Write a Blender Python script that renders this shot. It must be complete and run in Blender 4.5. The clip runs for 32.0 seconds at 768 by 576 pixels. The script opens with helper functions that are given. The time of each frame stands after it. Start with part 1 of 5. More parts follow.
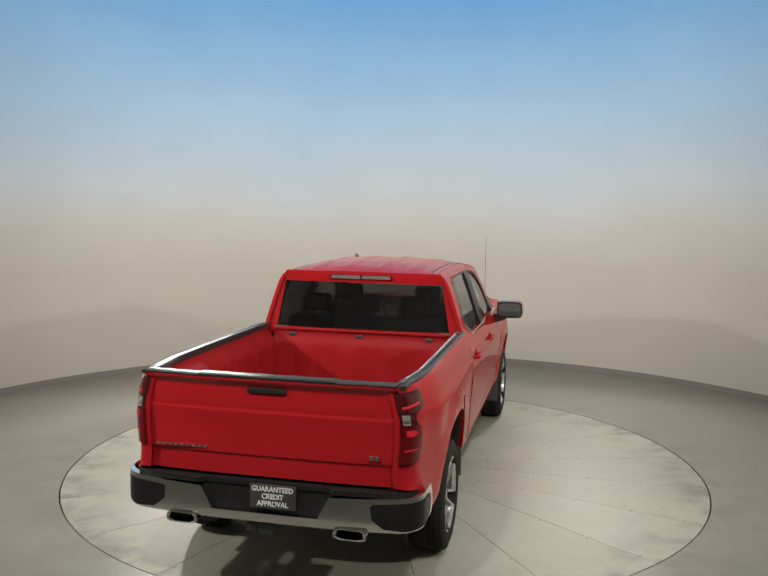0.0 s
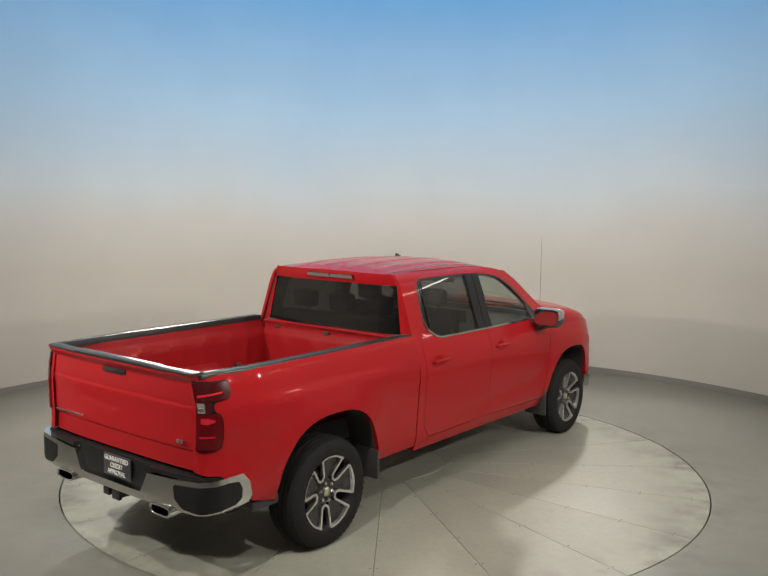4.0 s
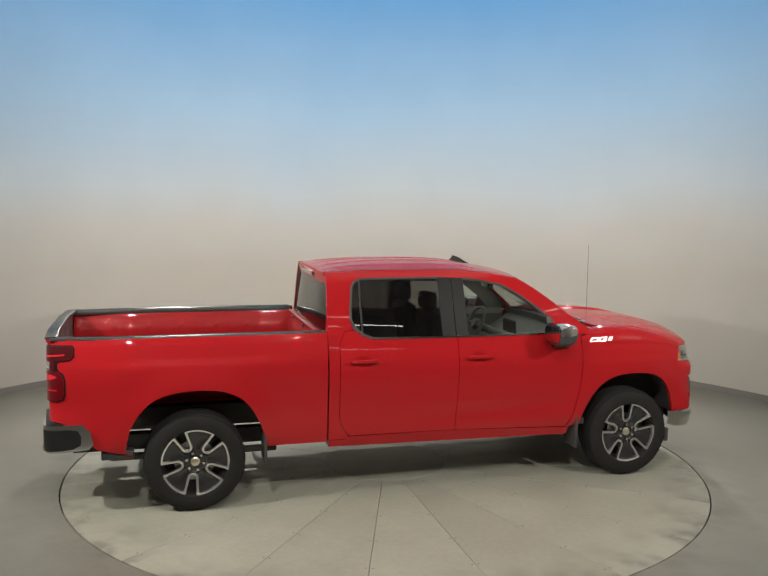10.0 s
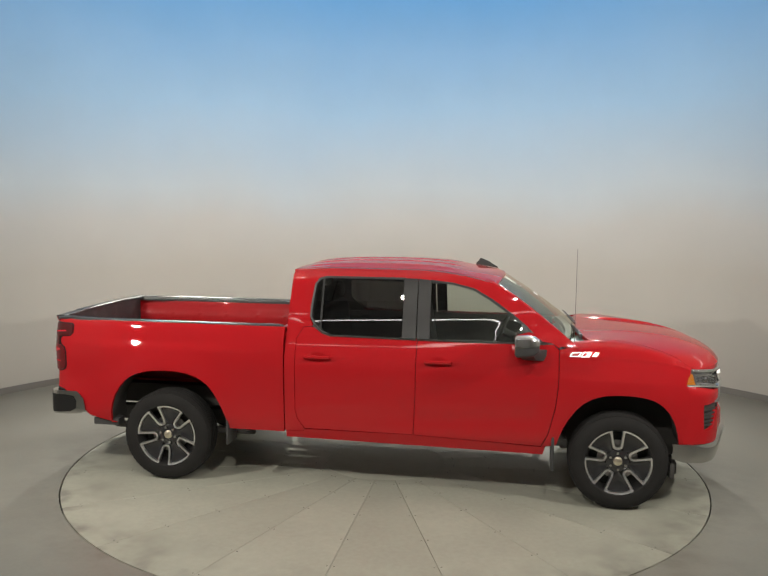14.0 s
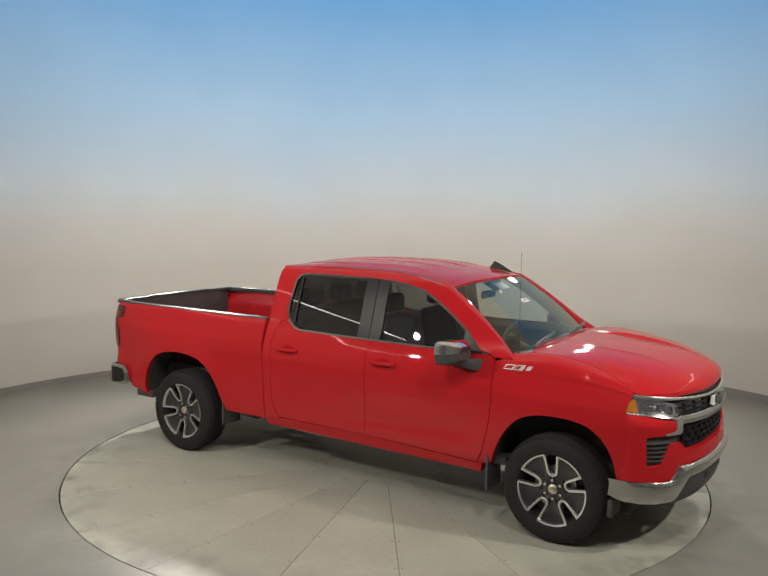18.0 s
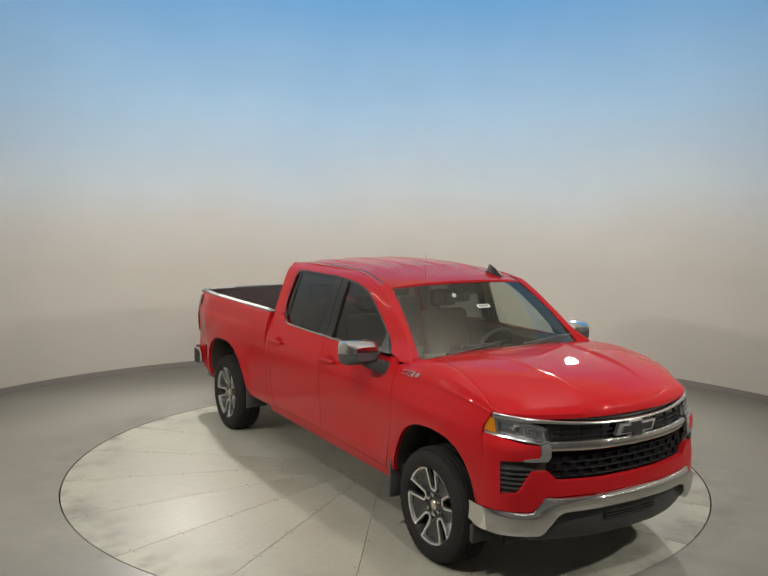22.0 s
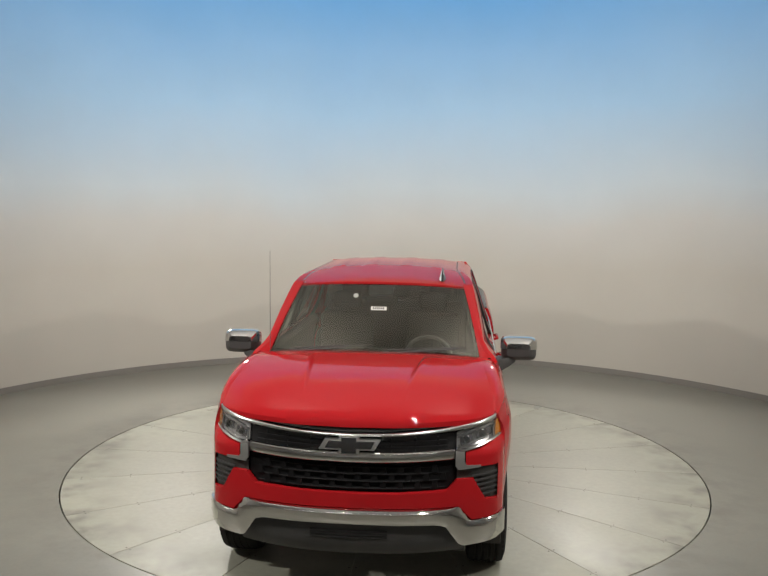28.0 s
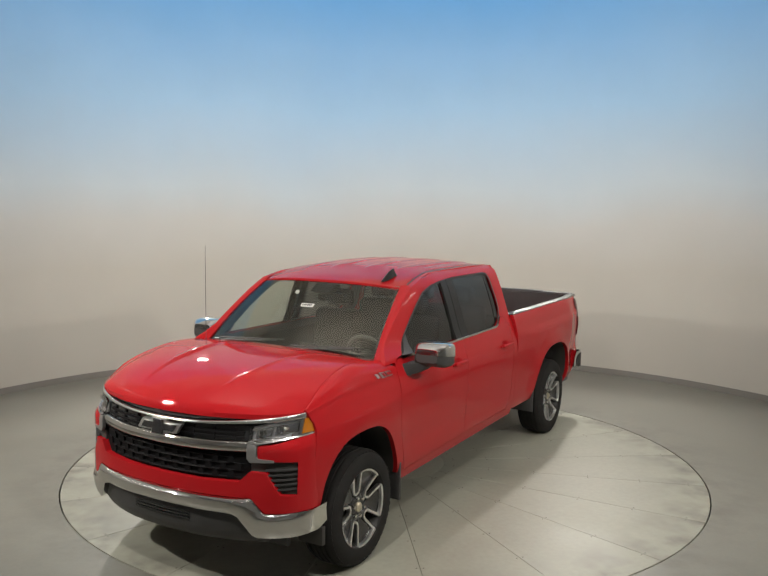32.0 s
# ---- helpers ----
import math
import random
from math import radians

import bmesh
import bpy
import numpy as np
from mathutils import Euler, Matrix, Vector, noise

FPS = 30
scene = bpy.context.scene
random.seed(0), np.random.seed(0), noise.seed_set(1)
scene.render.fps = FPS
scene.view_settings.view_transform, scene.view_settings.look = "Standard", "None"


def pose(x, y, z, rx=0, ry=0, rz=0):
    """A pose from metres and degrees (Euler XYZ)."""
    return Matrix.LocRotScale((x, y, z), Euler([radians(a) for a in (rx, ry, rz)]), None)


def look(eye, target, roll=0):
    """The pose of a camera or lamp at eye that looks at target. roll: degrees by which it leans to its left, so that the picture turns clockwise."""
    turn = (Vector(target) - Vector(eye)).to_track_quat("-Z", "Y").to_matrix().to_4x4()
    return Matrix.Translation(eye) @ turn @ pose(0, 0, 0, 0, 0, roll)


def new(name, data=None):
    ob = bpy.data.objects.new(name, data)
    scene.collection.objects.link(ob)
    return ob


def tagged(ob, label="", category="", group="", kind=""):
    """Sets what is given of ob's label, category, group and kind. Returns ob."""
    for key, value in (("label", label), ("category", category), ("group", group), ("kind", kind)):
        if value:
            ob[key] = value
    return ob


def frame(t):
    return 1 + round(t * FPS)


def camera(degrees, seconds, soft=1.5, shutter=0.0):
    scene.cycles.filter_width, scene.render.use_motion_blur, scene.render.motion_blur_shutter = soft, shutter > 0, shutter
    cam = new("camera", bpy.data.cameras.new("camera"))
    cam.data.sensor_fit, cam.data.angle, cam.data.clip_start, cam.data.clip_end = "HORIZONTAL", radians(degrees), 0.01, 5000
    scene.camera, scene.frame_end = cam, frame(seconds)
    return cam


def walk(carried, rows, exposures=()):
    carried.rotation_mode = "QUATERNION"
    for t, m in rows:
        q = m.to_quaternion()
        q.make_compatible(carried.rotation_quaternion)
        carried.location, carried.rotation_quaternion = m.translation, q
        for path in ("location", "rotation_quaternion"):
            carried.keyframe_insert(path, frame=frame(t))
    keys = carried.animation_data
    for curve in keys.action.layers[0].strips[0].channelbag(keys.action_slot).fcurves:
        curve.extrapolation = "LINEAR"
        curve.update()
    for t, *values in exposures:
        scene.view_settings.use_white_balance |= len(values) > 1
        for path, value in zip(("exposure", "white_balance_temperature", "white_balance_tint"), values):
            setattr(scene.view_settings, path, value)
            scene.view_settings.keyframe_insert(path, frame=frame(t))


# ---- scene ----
# Camera: fixed on a high stand before the opening of a round photo booth
cam = camera(49.71, 32.0)
EYE, AIM = (0.0, -7.987, 2.566), (-0.040, 1.957, 1.513)
walk(cam, [(0, look(EYE, AIM, 0.68)), (32, look(EYE, AIM, 0.68))])

# ---- light ----
world = bpy.data.worlds.new("world")
scene.world = world
world.use_nodes = True
world.node_tree.nodes["Background"].inputs[0].default_value = (0.9, 0.95, 1.0, 1)
world.node_tree.nodes["Background"].inputs[1].default_value = 0.02


def spot(name, eye, target, power, size=0.12, cone=95, blend=0.7, color=(1.0, 0.94, 0.85)):
    data = bpy.data.lights.new(name, "SPOT")
    data.energy, data.shadow_soft_size, data.spot_size, data.spot_blend, data.color = power, size, radians(cone), blend, color
    ob = new(name, data)
    ob.matrix_world = look(eye, target)
    return ob


# ceiling spots round the turntable
SPOTS = [((1.25, -5.1, 4.6), (0, 0, 0.4), 270, 95), ((-1.25, -5.1, 4.6), (0, 0, 0.4), 330, 95),
         ((4.4, -3.2, 3.3), (-2.0, 2.5, 1.6), 370, 120), ((-4.4, -3.2, 3.3), (1.2, 2.5, 1.3), 450, 120),
         ((3.0, 4.25, 3.5), (0.5, -2.0, 0), 400, 110), ((-3.0, 4.15, 3.5), (-0.7, -2.0, 0), 520, 110)]
for eye, target, power, cone in SPOTS:
    spot("ceiling_spot", eye, target, power, 0.055 if eye[1] < 0 else 0.10, cone)
# added, unseen fill lamps that bounce off the white ceiling over the turntable
for x in (-4.2, 4.2):
    spot("fill_uplight", (x, -1.2, 4.7), (x * 0.3, -0.6, 7.4), 290, 0.06, 125, 0.8)
# added, unseen fill lamps under the ceiling that brighten the tall wall
for x in (-2.6, 2.6):
    spot("wall_fill_lamp", (x, -3.0, 6.6), (x * 0.6, 5.3, 4.9), 640, 0.06, 118, 1.0, (1.0, 0.94, 0.86))

# ---- materials ----


def material(name, color, rough=0.5, metal=0.0, coat=0.0, vary=0.0, scale=3.0, fine=0.0, fine_scale=60.0, bump=0.0, rough_vary=0.0, emit=0.0, ior=1.45, spec=0.5):
    m = bpy.data.materials.new(name)
    m.use_nodes = True
    nt = m.node_tree
    b = nt.nodes["Principled BSDF"]
    b.inputs["Base Color"].default_value = (*color, 1)
    b.inputs["Roughness"].default_value = rough
    b.inputs["Metallic"].default_value = metal
    b.inputs["Coat Weight"].default_value = coat
    b.inputs["Coat Roughness"].default_value = 0.02
    b.inputs["Coat IOR"].default_value = 1.48
    b.inputs["IOR"].default_value = ior
    b.inputs["Specular IOR Level"].default_value = spec
    if emit:
        b.inputs["Emission Color"].default_value = (*color, 1)
        b.inputs["Emission Strength"].default_value = emit
    co = nt.nodes.new("ShaderNodeTexCoord")
    if vary or fine:
        big = nt.nodes.new("ShaderNodeTexNoise")
        big.inputs["Scale"].default_value, big.inputs["Detail"].default_value = scale, 6
        small = nt.nodes.new("ShaderNodeTexNoise")
        small.inputs["Scale"].default_value, small.inputs["Detail"].default_value = fine_scale, 3
        for n in (big, small):
            nt.links.new(co.outputs["Object"], n.inputs["Vector"])
        total = nt.nodes.new("ShaderNodeMath")
        total.operation = "MULTIPLY_ADD"
        total.inputs[1].default_value = vary * 2
        nt.links.new(big.outputs["Fac"], total.inputs[0])
        off = nt.nodes.new("ShaderNodeMath")
        off.operation = "MULTIPLY_ADD"
        off.inputs[1].default_value, off.inputs[2].default_value = fine * 2, 1 - vary - fine
        nt.links.new(small.outputs["Fac"], off.inputs[0])
        nt.links.new(off.outputs[0], total.inputs[2])
        mix = nt.nodes.new("ShaderNodeVectorMath")
        mix.operation = "SCALE"
        mix.inputs[0].default_value = color
        nt.links.new(total.outputs[0], mix.inputs["Scale"])
        nt.links.new(mix.outputs[0], b.inputs["Base Color"])
        if rough_vary:
            rv = nt.nodes.new("ShaderNodeMath")
            rv.operation = "MULTIPLY_ADD"
            rv.inputs[1].default_value, rv.inputs[2].default_value = rough_vary * 2, rough - rough_vary
            nt.links.new(big.outputs["Fac"], rv.inputs[0])
            nt.links.new(rv.outputs[0], b.inputs["Roughness"])
        if bump:
            bp = nt.nodes.new("ShaderNodeBump")
            bp.inputs["Strength"].default_value, bp.inputs["Distance"].default_value = bump, 0.004
            nt.links.new(small.outputs["Fac"], bp.inputs["Height"])
            nt.links.new(bp.outputs[0], b.inputs["Normal"])
    return m


def glass(name, tint, gloss=(0.9, 0.9, 0.9), face=0.085):
    """A thin tinted pane: clear tint below, mirror on top, stronger at a slant."""
    m = bpy.data.materials.new(name)
    m.use_nodes = True
    nt = m.node_tree
    nt.nodes.remove(nt.nodes["Principled BSDF"])
    out = nt.nodes["Material Output"]
    tr, gl, lw, mx = (nt.nodes.new(k) for k in ("ShaderNodeBsdfTransparent", "ShaderNodeBsdfGlossy", "ShaderNodeLayerWeight", "ShaderNodeMixShader"))
    pw, fr = nt.nodes.new("ShaderNodeMath"), nt.nodes.new("ShaderNodeMath")
    pw.operation, fr.operation = "POWER", "MULTIPLY_ADD"
    lw.inputs["Blend"].default_value = 0.5
    pw.inputs[1].default_value = 5.0
    fr.inputs[1].default_value, fr.inputs[2].default_value = 1 - face, face
    nt.links.new(lw.outputs["Facing"], pw.inputs[0])
    nt.links.new(pw.outputs[0], fr.inputs[0])
    tr.inputs[0].default_value = (*tint, 1)
    gl.inputs[0].default_value, gl.inputs["Roughness"].default_value = (*gloss, 1), 0.01
    nt.links.new(fr.outputs[0], mx.inputs[0])
    nt.links.new(tr.outputs[0], mx.inputs[1])
    nt.links.new(gl.outputs[0], mx.inputs[2])
    nt.links.new(mx.outputs[0], out.inputs[0])
    return m


PAINT = material("red_paint", (0.40, 0.012, 0.016), 0.5, 0.0, 0.75, 0.03, 2.0, 0.03, 900, spec=0.0)
# darker, duller red than the body, for the bed's inside and badge insets
DULL_RED = material("dull_darker_red", (0.31, 0.010, 0.013), 0.5, 0.0, 0.6, 0.14, 3.0, 0.06, 60, bump=0.05, spec=0.15)
CHROME = material("chrome", (0.67, 0.67, 0.655), 0.05, 1.0, vary=0.03, scale=6)
BRIGHT = material("machined_alloy", (0.78, 0.78, 0.78), 0.3, 1.0, vary=0.04, scale=30)
DARK_ALLOY = material("dark_painted_alloy", (0.034, 0.034, 0.036), 0.22, 0.35, 0.6, vary=0.1, scale=20)
BLACK = material("black_plastic", (0.05, 0.05, 0.051), 0.45, vary=0.2, scale=8, fine=0.15, fine_scale=300, bump=0.15)
GLOSS_BLACK = material("gloss_black", (0.022, 0.022, 0.023), 0.12, coat=0.5)
GREY_CAP = material("grey_rail_plastic", (0.028, 0.028, 0.029), 0.30, vary=0.15, scale=6, fine=0.2, fine_scale=250, bump=0.3)
RUBBER = material("tyre_rubber", (0.020, 0.0195, 0.019), 0.8, spec=0.2, vary=0.2, scale=9, fine=0.15, fine_scale=120, bump=0.2)
MESH = material("grille_mesh_black", (0.010, 0.010, 0.011), 0.5, spec=0.12, vary=0.2, scale=20)
UNDER = material("underbody_black", (0.05, 0.048, 0.045), 0.7, vary=0.3, scale=5)
STEEL = material("bare_steel", (0.35, 0.34, 0.33), 0.4, 1.0, vary=0.15, scale=12)
PILLAR_BLACK = material("satin_black_film", (0.016, 0.016, 0.016), 0.4, spec=0.28, vary=0.1, scale=9)
LINING = material("pale_grey_headliner", (0.36, 0.355, 0.34), 0.9, vary=0.06, scale=5)
CABIN = material("dark_cabin_trim", (0.10, 0.098, 0.095), 0.7, vary=0.15, scale=6)
SEAT = material("black_seat_cloth", (0.026, 0.026, 0.026), 0.95, spec=0.1, vary=0.2, scale=7)
DASH = material("grey_dash_trim", (0.17, 0.168, 0.16), 0.6, vary=0.12, scale=7)
RED_LENS = material("red_lens", (0.12, 0.002, 0.005), 0.3, coat=1.0, spec=0.2, vary=0.25, scale=14)
BOWL = material("headlight_bowl", (0.42, 0.42, 0.42), 0.28, 0.6, vary=0.35, scale=22)
MODULE = material("lamp_module_reflector", (0.22, 0.22, 0.225), 0.2, 0.6, vary=0.45, scale=22)
BADGE = material("badge_metal", (0.46, 0.46, 0.45), 0.3, 0.85, vary=0.1, scale=40)
GLINT_RED = material("bright_red_glint", (0.62, 0.02, 0.035), 0.1, coat=0.6, vary=0.3, scale=40)
DARK_LENS = material("dark_red_lens", (0.06, 0.0015, 0.003), 0.3, coat=1.0, spec=0.2, vary=0.25, scale=14)
SMOKE_LENS = material("smoked_clear_lens", (0.22, 0.20, 0.19), 0.15, coat=0.8, vary=0.2, scale=30)
AMBER = material("amber_lens", (0.80, 0.27, 0.01), 0.12, coat=1.0, vary=0.15, scale=30)
WHITE = material("white_print", (0.75, 0.75, 0.73), 0.5)
SATIN = material("satin_chrome", (0.78, 0.78, 0.77), 0.2, 1.0, vary=0.04, scale=20)
SILVER = material("silver_paint", (0.24, 0.24, 0.237), 0.3, 0.35, 0.5, vary=0.05, scale=20)
GOLD = material("hub_cap_metal", (0.72, 0.66, 0.53), 0.32, 1.0, vary=0.1, scale=40)
SHIELD = glass("windshield_glass", (0.66, 0.70, 0.66), (0.92, 0.88, 0.76), face=0.095)
FRONT_GLASS = glass("front_door_glass", (0.76, 0.80, 0.76))
REAR_GLASS = glass("rear_window_glass", (0.13, 0.13, 0.128))
PRIVACY = glass("privacy_glass", (0.22, 0.22, 0.217))
LAMP_GLASS = glass("lamp_cover_glass", (0.85, 0.86, 0.88))
FLOOR = material("sealed_concrete", (0.222, 0.219, 0.190), 0.37, vary=0.22, scale=0.9, fine=0.06, fine_scale=35, bump=0.08, rough_vary=0.12)
PLATE = material("turntable_plate", (0.342, 0.345, 0.286), 0.45, vary=0.20, scale=2.2, fine=0.12, fine_scale=24, bump=0.12, rough_vary=0.14)
BOLT = material("dull_bolt_heads", (0.13, 0.125, 0.11), 0.6)
GAP = material("dark_gap", (0.03, 0.03, 0.028), 0.8, vary=0.2, scale=10)
BASEBOARD = material("grey_vinyl_base", (0.24, 0.23, 0.215), 0.55, vary=0.08, scale=3)
DARK_WALL = material("mid_grey_paint", (0.42, 0.415, 0.40), 0.7, vary=0.1, scale=2)
GREY_PRINT = material("pale_print", (0.40, 0.42, 0.40), 0.5)
CEILING = material("white_ceiling", (0.72, 0.715, 0.70), 0.8, vary=0.1, scale=2)


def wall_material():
    """Plaster in warm grey; the sky fade towards the top is added colour, no real mural."""
    m = material("plaster_with_sky_fade", (0.5, 0.5, 0.5), 0.75)
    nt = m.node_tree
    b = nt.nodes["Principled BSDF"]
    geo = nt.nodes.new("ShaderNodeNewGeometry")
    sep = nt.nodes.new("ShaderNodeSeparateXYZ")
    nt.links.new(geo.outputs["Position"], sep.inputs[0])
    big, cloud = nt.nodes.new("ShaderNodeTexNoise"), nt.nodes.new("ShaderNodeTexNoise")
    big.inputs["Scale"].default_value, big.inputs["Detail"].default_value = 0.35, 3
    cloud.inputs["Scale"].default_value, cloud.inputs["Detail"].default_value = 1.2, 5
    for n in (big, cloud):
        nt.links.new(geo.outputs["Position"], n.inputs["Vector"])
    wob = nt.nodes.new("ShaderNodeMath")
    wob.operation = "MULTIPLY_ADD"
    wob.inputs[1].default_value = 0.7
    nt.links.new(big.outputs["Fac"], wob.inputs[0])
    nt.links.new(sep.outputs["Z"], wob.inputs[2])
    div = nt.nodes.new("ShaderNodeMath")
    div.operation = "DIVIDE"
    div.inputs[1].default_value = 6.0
    # the added fade covers only the back of the booth; the sides stay plain
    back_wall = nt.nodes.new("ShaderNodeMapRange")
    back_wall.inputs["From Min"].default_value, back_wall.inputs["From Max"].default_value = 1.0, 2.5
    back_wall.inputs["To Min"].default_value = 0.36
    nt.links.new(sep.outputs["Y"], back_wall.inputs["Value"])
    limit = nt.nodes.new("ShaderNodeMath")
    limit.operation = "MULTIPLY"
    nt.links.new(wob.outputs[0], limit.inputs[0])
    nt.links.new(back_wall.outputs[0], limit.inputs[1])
    # above the blue band the wall is plain again
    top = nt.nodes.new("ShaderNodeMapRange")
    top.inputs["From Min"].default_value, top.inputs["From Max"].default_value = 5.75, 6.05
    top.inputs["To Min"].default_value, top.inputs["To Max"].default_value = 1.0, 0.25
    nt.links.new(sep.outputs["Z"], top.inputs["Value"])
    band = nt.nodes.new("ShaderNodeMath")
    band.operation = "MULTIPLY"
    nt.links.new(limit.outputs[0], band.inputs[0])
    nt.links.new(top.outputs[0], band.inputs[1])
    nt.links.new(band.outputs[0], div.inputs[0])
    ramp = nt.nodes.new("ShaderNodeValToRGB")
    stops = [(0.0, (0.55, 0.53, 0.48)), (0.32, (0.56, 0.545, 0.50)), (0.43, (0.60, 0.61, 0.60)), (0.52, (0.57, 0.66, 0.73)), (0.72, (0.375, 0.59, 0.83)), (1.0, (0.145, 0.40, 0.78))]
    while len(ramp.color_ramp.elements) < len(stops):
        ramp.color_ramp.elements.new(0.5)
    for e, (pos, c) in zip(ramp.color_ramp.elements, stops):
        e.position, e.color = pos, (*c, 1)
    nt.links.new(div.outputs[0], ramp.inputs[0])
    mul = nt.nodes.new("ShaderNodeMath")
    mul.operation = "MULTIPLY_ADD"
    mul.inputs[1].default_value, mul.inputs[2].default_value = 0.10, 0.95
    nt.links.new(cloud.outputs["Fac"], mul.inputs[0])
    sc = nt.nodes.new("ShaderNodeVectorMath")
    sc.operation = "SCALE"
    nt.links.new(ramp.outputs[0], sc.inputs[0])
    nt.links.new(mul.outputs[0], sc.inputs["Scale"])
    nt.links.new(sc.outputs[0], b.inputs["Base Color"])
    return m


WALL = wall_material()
TUBE = material("tube_glow", (1.0, 0.97, 0.92), 0.5, emit=9.0)


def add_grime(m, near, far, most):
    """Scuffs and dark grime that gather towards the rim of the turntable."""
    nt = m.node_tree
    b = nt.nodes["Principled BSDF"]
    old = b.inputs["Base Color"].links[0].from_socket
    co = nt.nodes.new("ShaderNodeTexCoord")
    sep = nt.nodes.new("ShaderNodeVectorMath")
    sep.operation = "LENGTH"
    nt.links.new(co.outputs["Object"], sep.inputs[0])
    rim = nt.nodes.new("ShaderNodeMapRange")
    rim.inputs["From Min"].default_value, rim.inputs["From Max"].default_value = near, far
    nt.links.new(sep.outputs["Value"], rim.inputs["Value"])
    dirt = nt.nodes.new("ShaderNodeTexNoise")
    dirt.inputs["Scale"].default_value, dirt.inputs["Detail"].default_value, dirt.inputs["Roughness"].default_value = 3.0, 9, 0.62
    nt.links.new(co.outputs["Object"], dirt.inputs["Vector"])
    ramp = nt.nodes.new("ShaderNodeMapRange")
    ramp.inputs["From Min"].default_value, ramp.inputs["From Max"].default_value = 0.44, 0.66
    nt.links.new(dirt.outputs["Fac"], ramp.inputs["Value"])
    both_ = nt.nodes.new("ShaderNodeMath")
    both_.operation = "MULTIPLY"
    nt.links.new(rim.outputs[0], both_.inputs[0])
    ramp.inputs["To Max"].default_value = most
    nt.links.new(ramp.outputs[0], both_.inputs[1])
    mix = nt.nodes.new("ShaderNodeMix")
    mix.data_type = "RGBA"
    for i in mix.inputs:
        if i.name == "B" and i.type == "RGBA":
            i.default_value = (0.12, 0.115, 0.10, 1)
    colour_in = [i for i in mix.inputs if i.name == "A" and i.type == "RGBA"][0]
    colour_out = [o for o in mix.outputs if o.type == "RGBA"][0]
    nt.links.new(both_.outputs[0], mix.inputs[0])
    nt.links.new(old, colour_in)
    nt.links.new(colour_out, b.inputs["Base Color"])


add_grime(PLATE, 2.45, 3.0, 0.85)
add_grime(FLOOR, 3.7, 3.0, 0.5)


def plate_variety(m):
    """Each plate a little lighter or darker, more or less worn smooth."""
    nt = m.node_tree
    b = nt.nodes["Principled BSDF"]
    info = nt.nodes.new("ShaderNodeObjectInfo")
    seed = nt.nodes.new("ShaderNodeMath")
    seed.operation = "MULTIPLY"
    seed.inputs[1].default_value = 40.0
    nt.links.new(info.outputs["Random"], seed.inputs[0])
    for n in [n for n in nt.nodes if n.type == "TEX_NOISE"]:
        n.noise_dimensions = "4D"
        nt.links.new(seed.outputs[0], n.inputs["W"])
    gain = nt.nodes.new("ShaderNodeMath")
    gain.operation = "MULTIPLY_ADD"
    gain.inputs[1].default_value, gain.inputs[2].default_value = 0.14, 0.93
    nt.links.new(info.outputs["Random"], gain.inputs[0])
    sc = nt.nodes.new("ShaderNodeVectorMath")
    sc.operation = "SCALE"
    nt.links.new(b.inputs["Base Color"].links[0].from_socket, sc.inputs[0])
    nt.links.new(gain.outputs[0], sc.inputs["Scale"])
    nt.links.new(sc.outputs[0], b.inputs["Base Color"])
    add = nt.nodes.new("ShaderNodeMath")
    add.operation = "MULTIPLY_ADD"
    add.inputs[1].default_value = 0.10
    nt.links.new(info.outputs["Random"], add.inputs[0])
    nt.links.new(b.inputs["Roughness"].links[0].from_socket, add.inputs[2])
    nt.links.new(add.outputs[0], b.inputs["Roughness"])


plate_variety(PLATE)

# ---- mesh tools ----


def finish(bm, name, mat, sharp=38, smooth=True):
    bmesh.ops.recalc_face_normals(bm, faces=bm.faces)
    me = bpy.data.meshes.new(name)
    bm.to_mesh(me)
    bm.free()
    me.materials.append(mat)
    if smooth:
        for f in me.polygons:
            f.use_smooth = True
        me.set_sharp_from_angle(angle=radians(sharp))
    return me


def part(name, bm, mat, parent, label="", sharp=38, smooth=True):
    ob = new(name, finish(bm, name, mat, sharp, smooth))
    ob.parent = parent
    if label:
        ob["label"] = label
    return ob


def box(bm, x0, x1, y0, y1, z0, z1, bevel=0.0, seg=2):
    r = bmesh.ops.create_cube(bm, size=1.0, matrix=Matrix.Translation(((x0 + x1) / 2, (y0 + y1) / 2, (z0 + z1) / 2)) @ Matrix.Diagonal((x1 - x0, y1 - y0, z1 - z0, 1)))
    if bevel:
        es = list({e for v in r["verts"] for e in v.link_edges})
        bmesh.ops.bevel(bm, geom=es, offset=bevel, segments=seg, affect="EDGES", profile=0.5)
    return bm


def tube(bm, a, b, r0, r1=None, seg=16):
    a, b = Vector(a), Vector(b)
    m = Matrix.Translation((a + b) / 2) @ (b - a).to_track_quat("Z", "Y").to_matrix().to_4x4()
    bmesh.ops.create_cone(bm, cap_ends=True, segments=seg, radius1=r0, radius2=r0 if r1 is None else r1, depth=(b - a).length, matrix=m)
    return bm


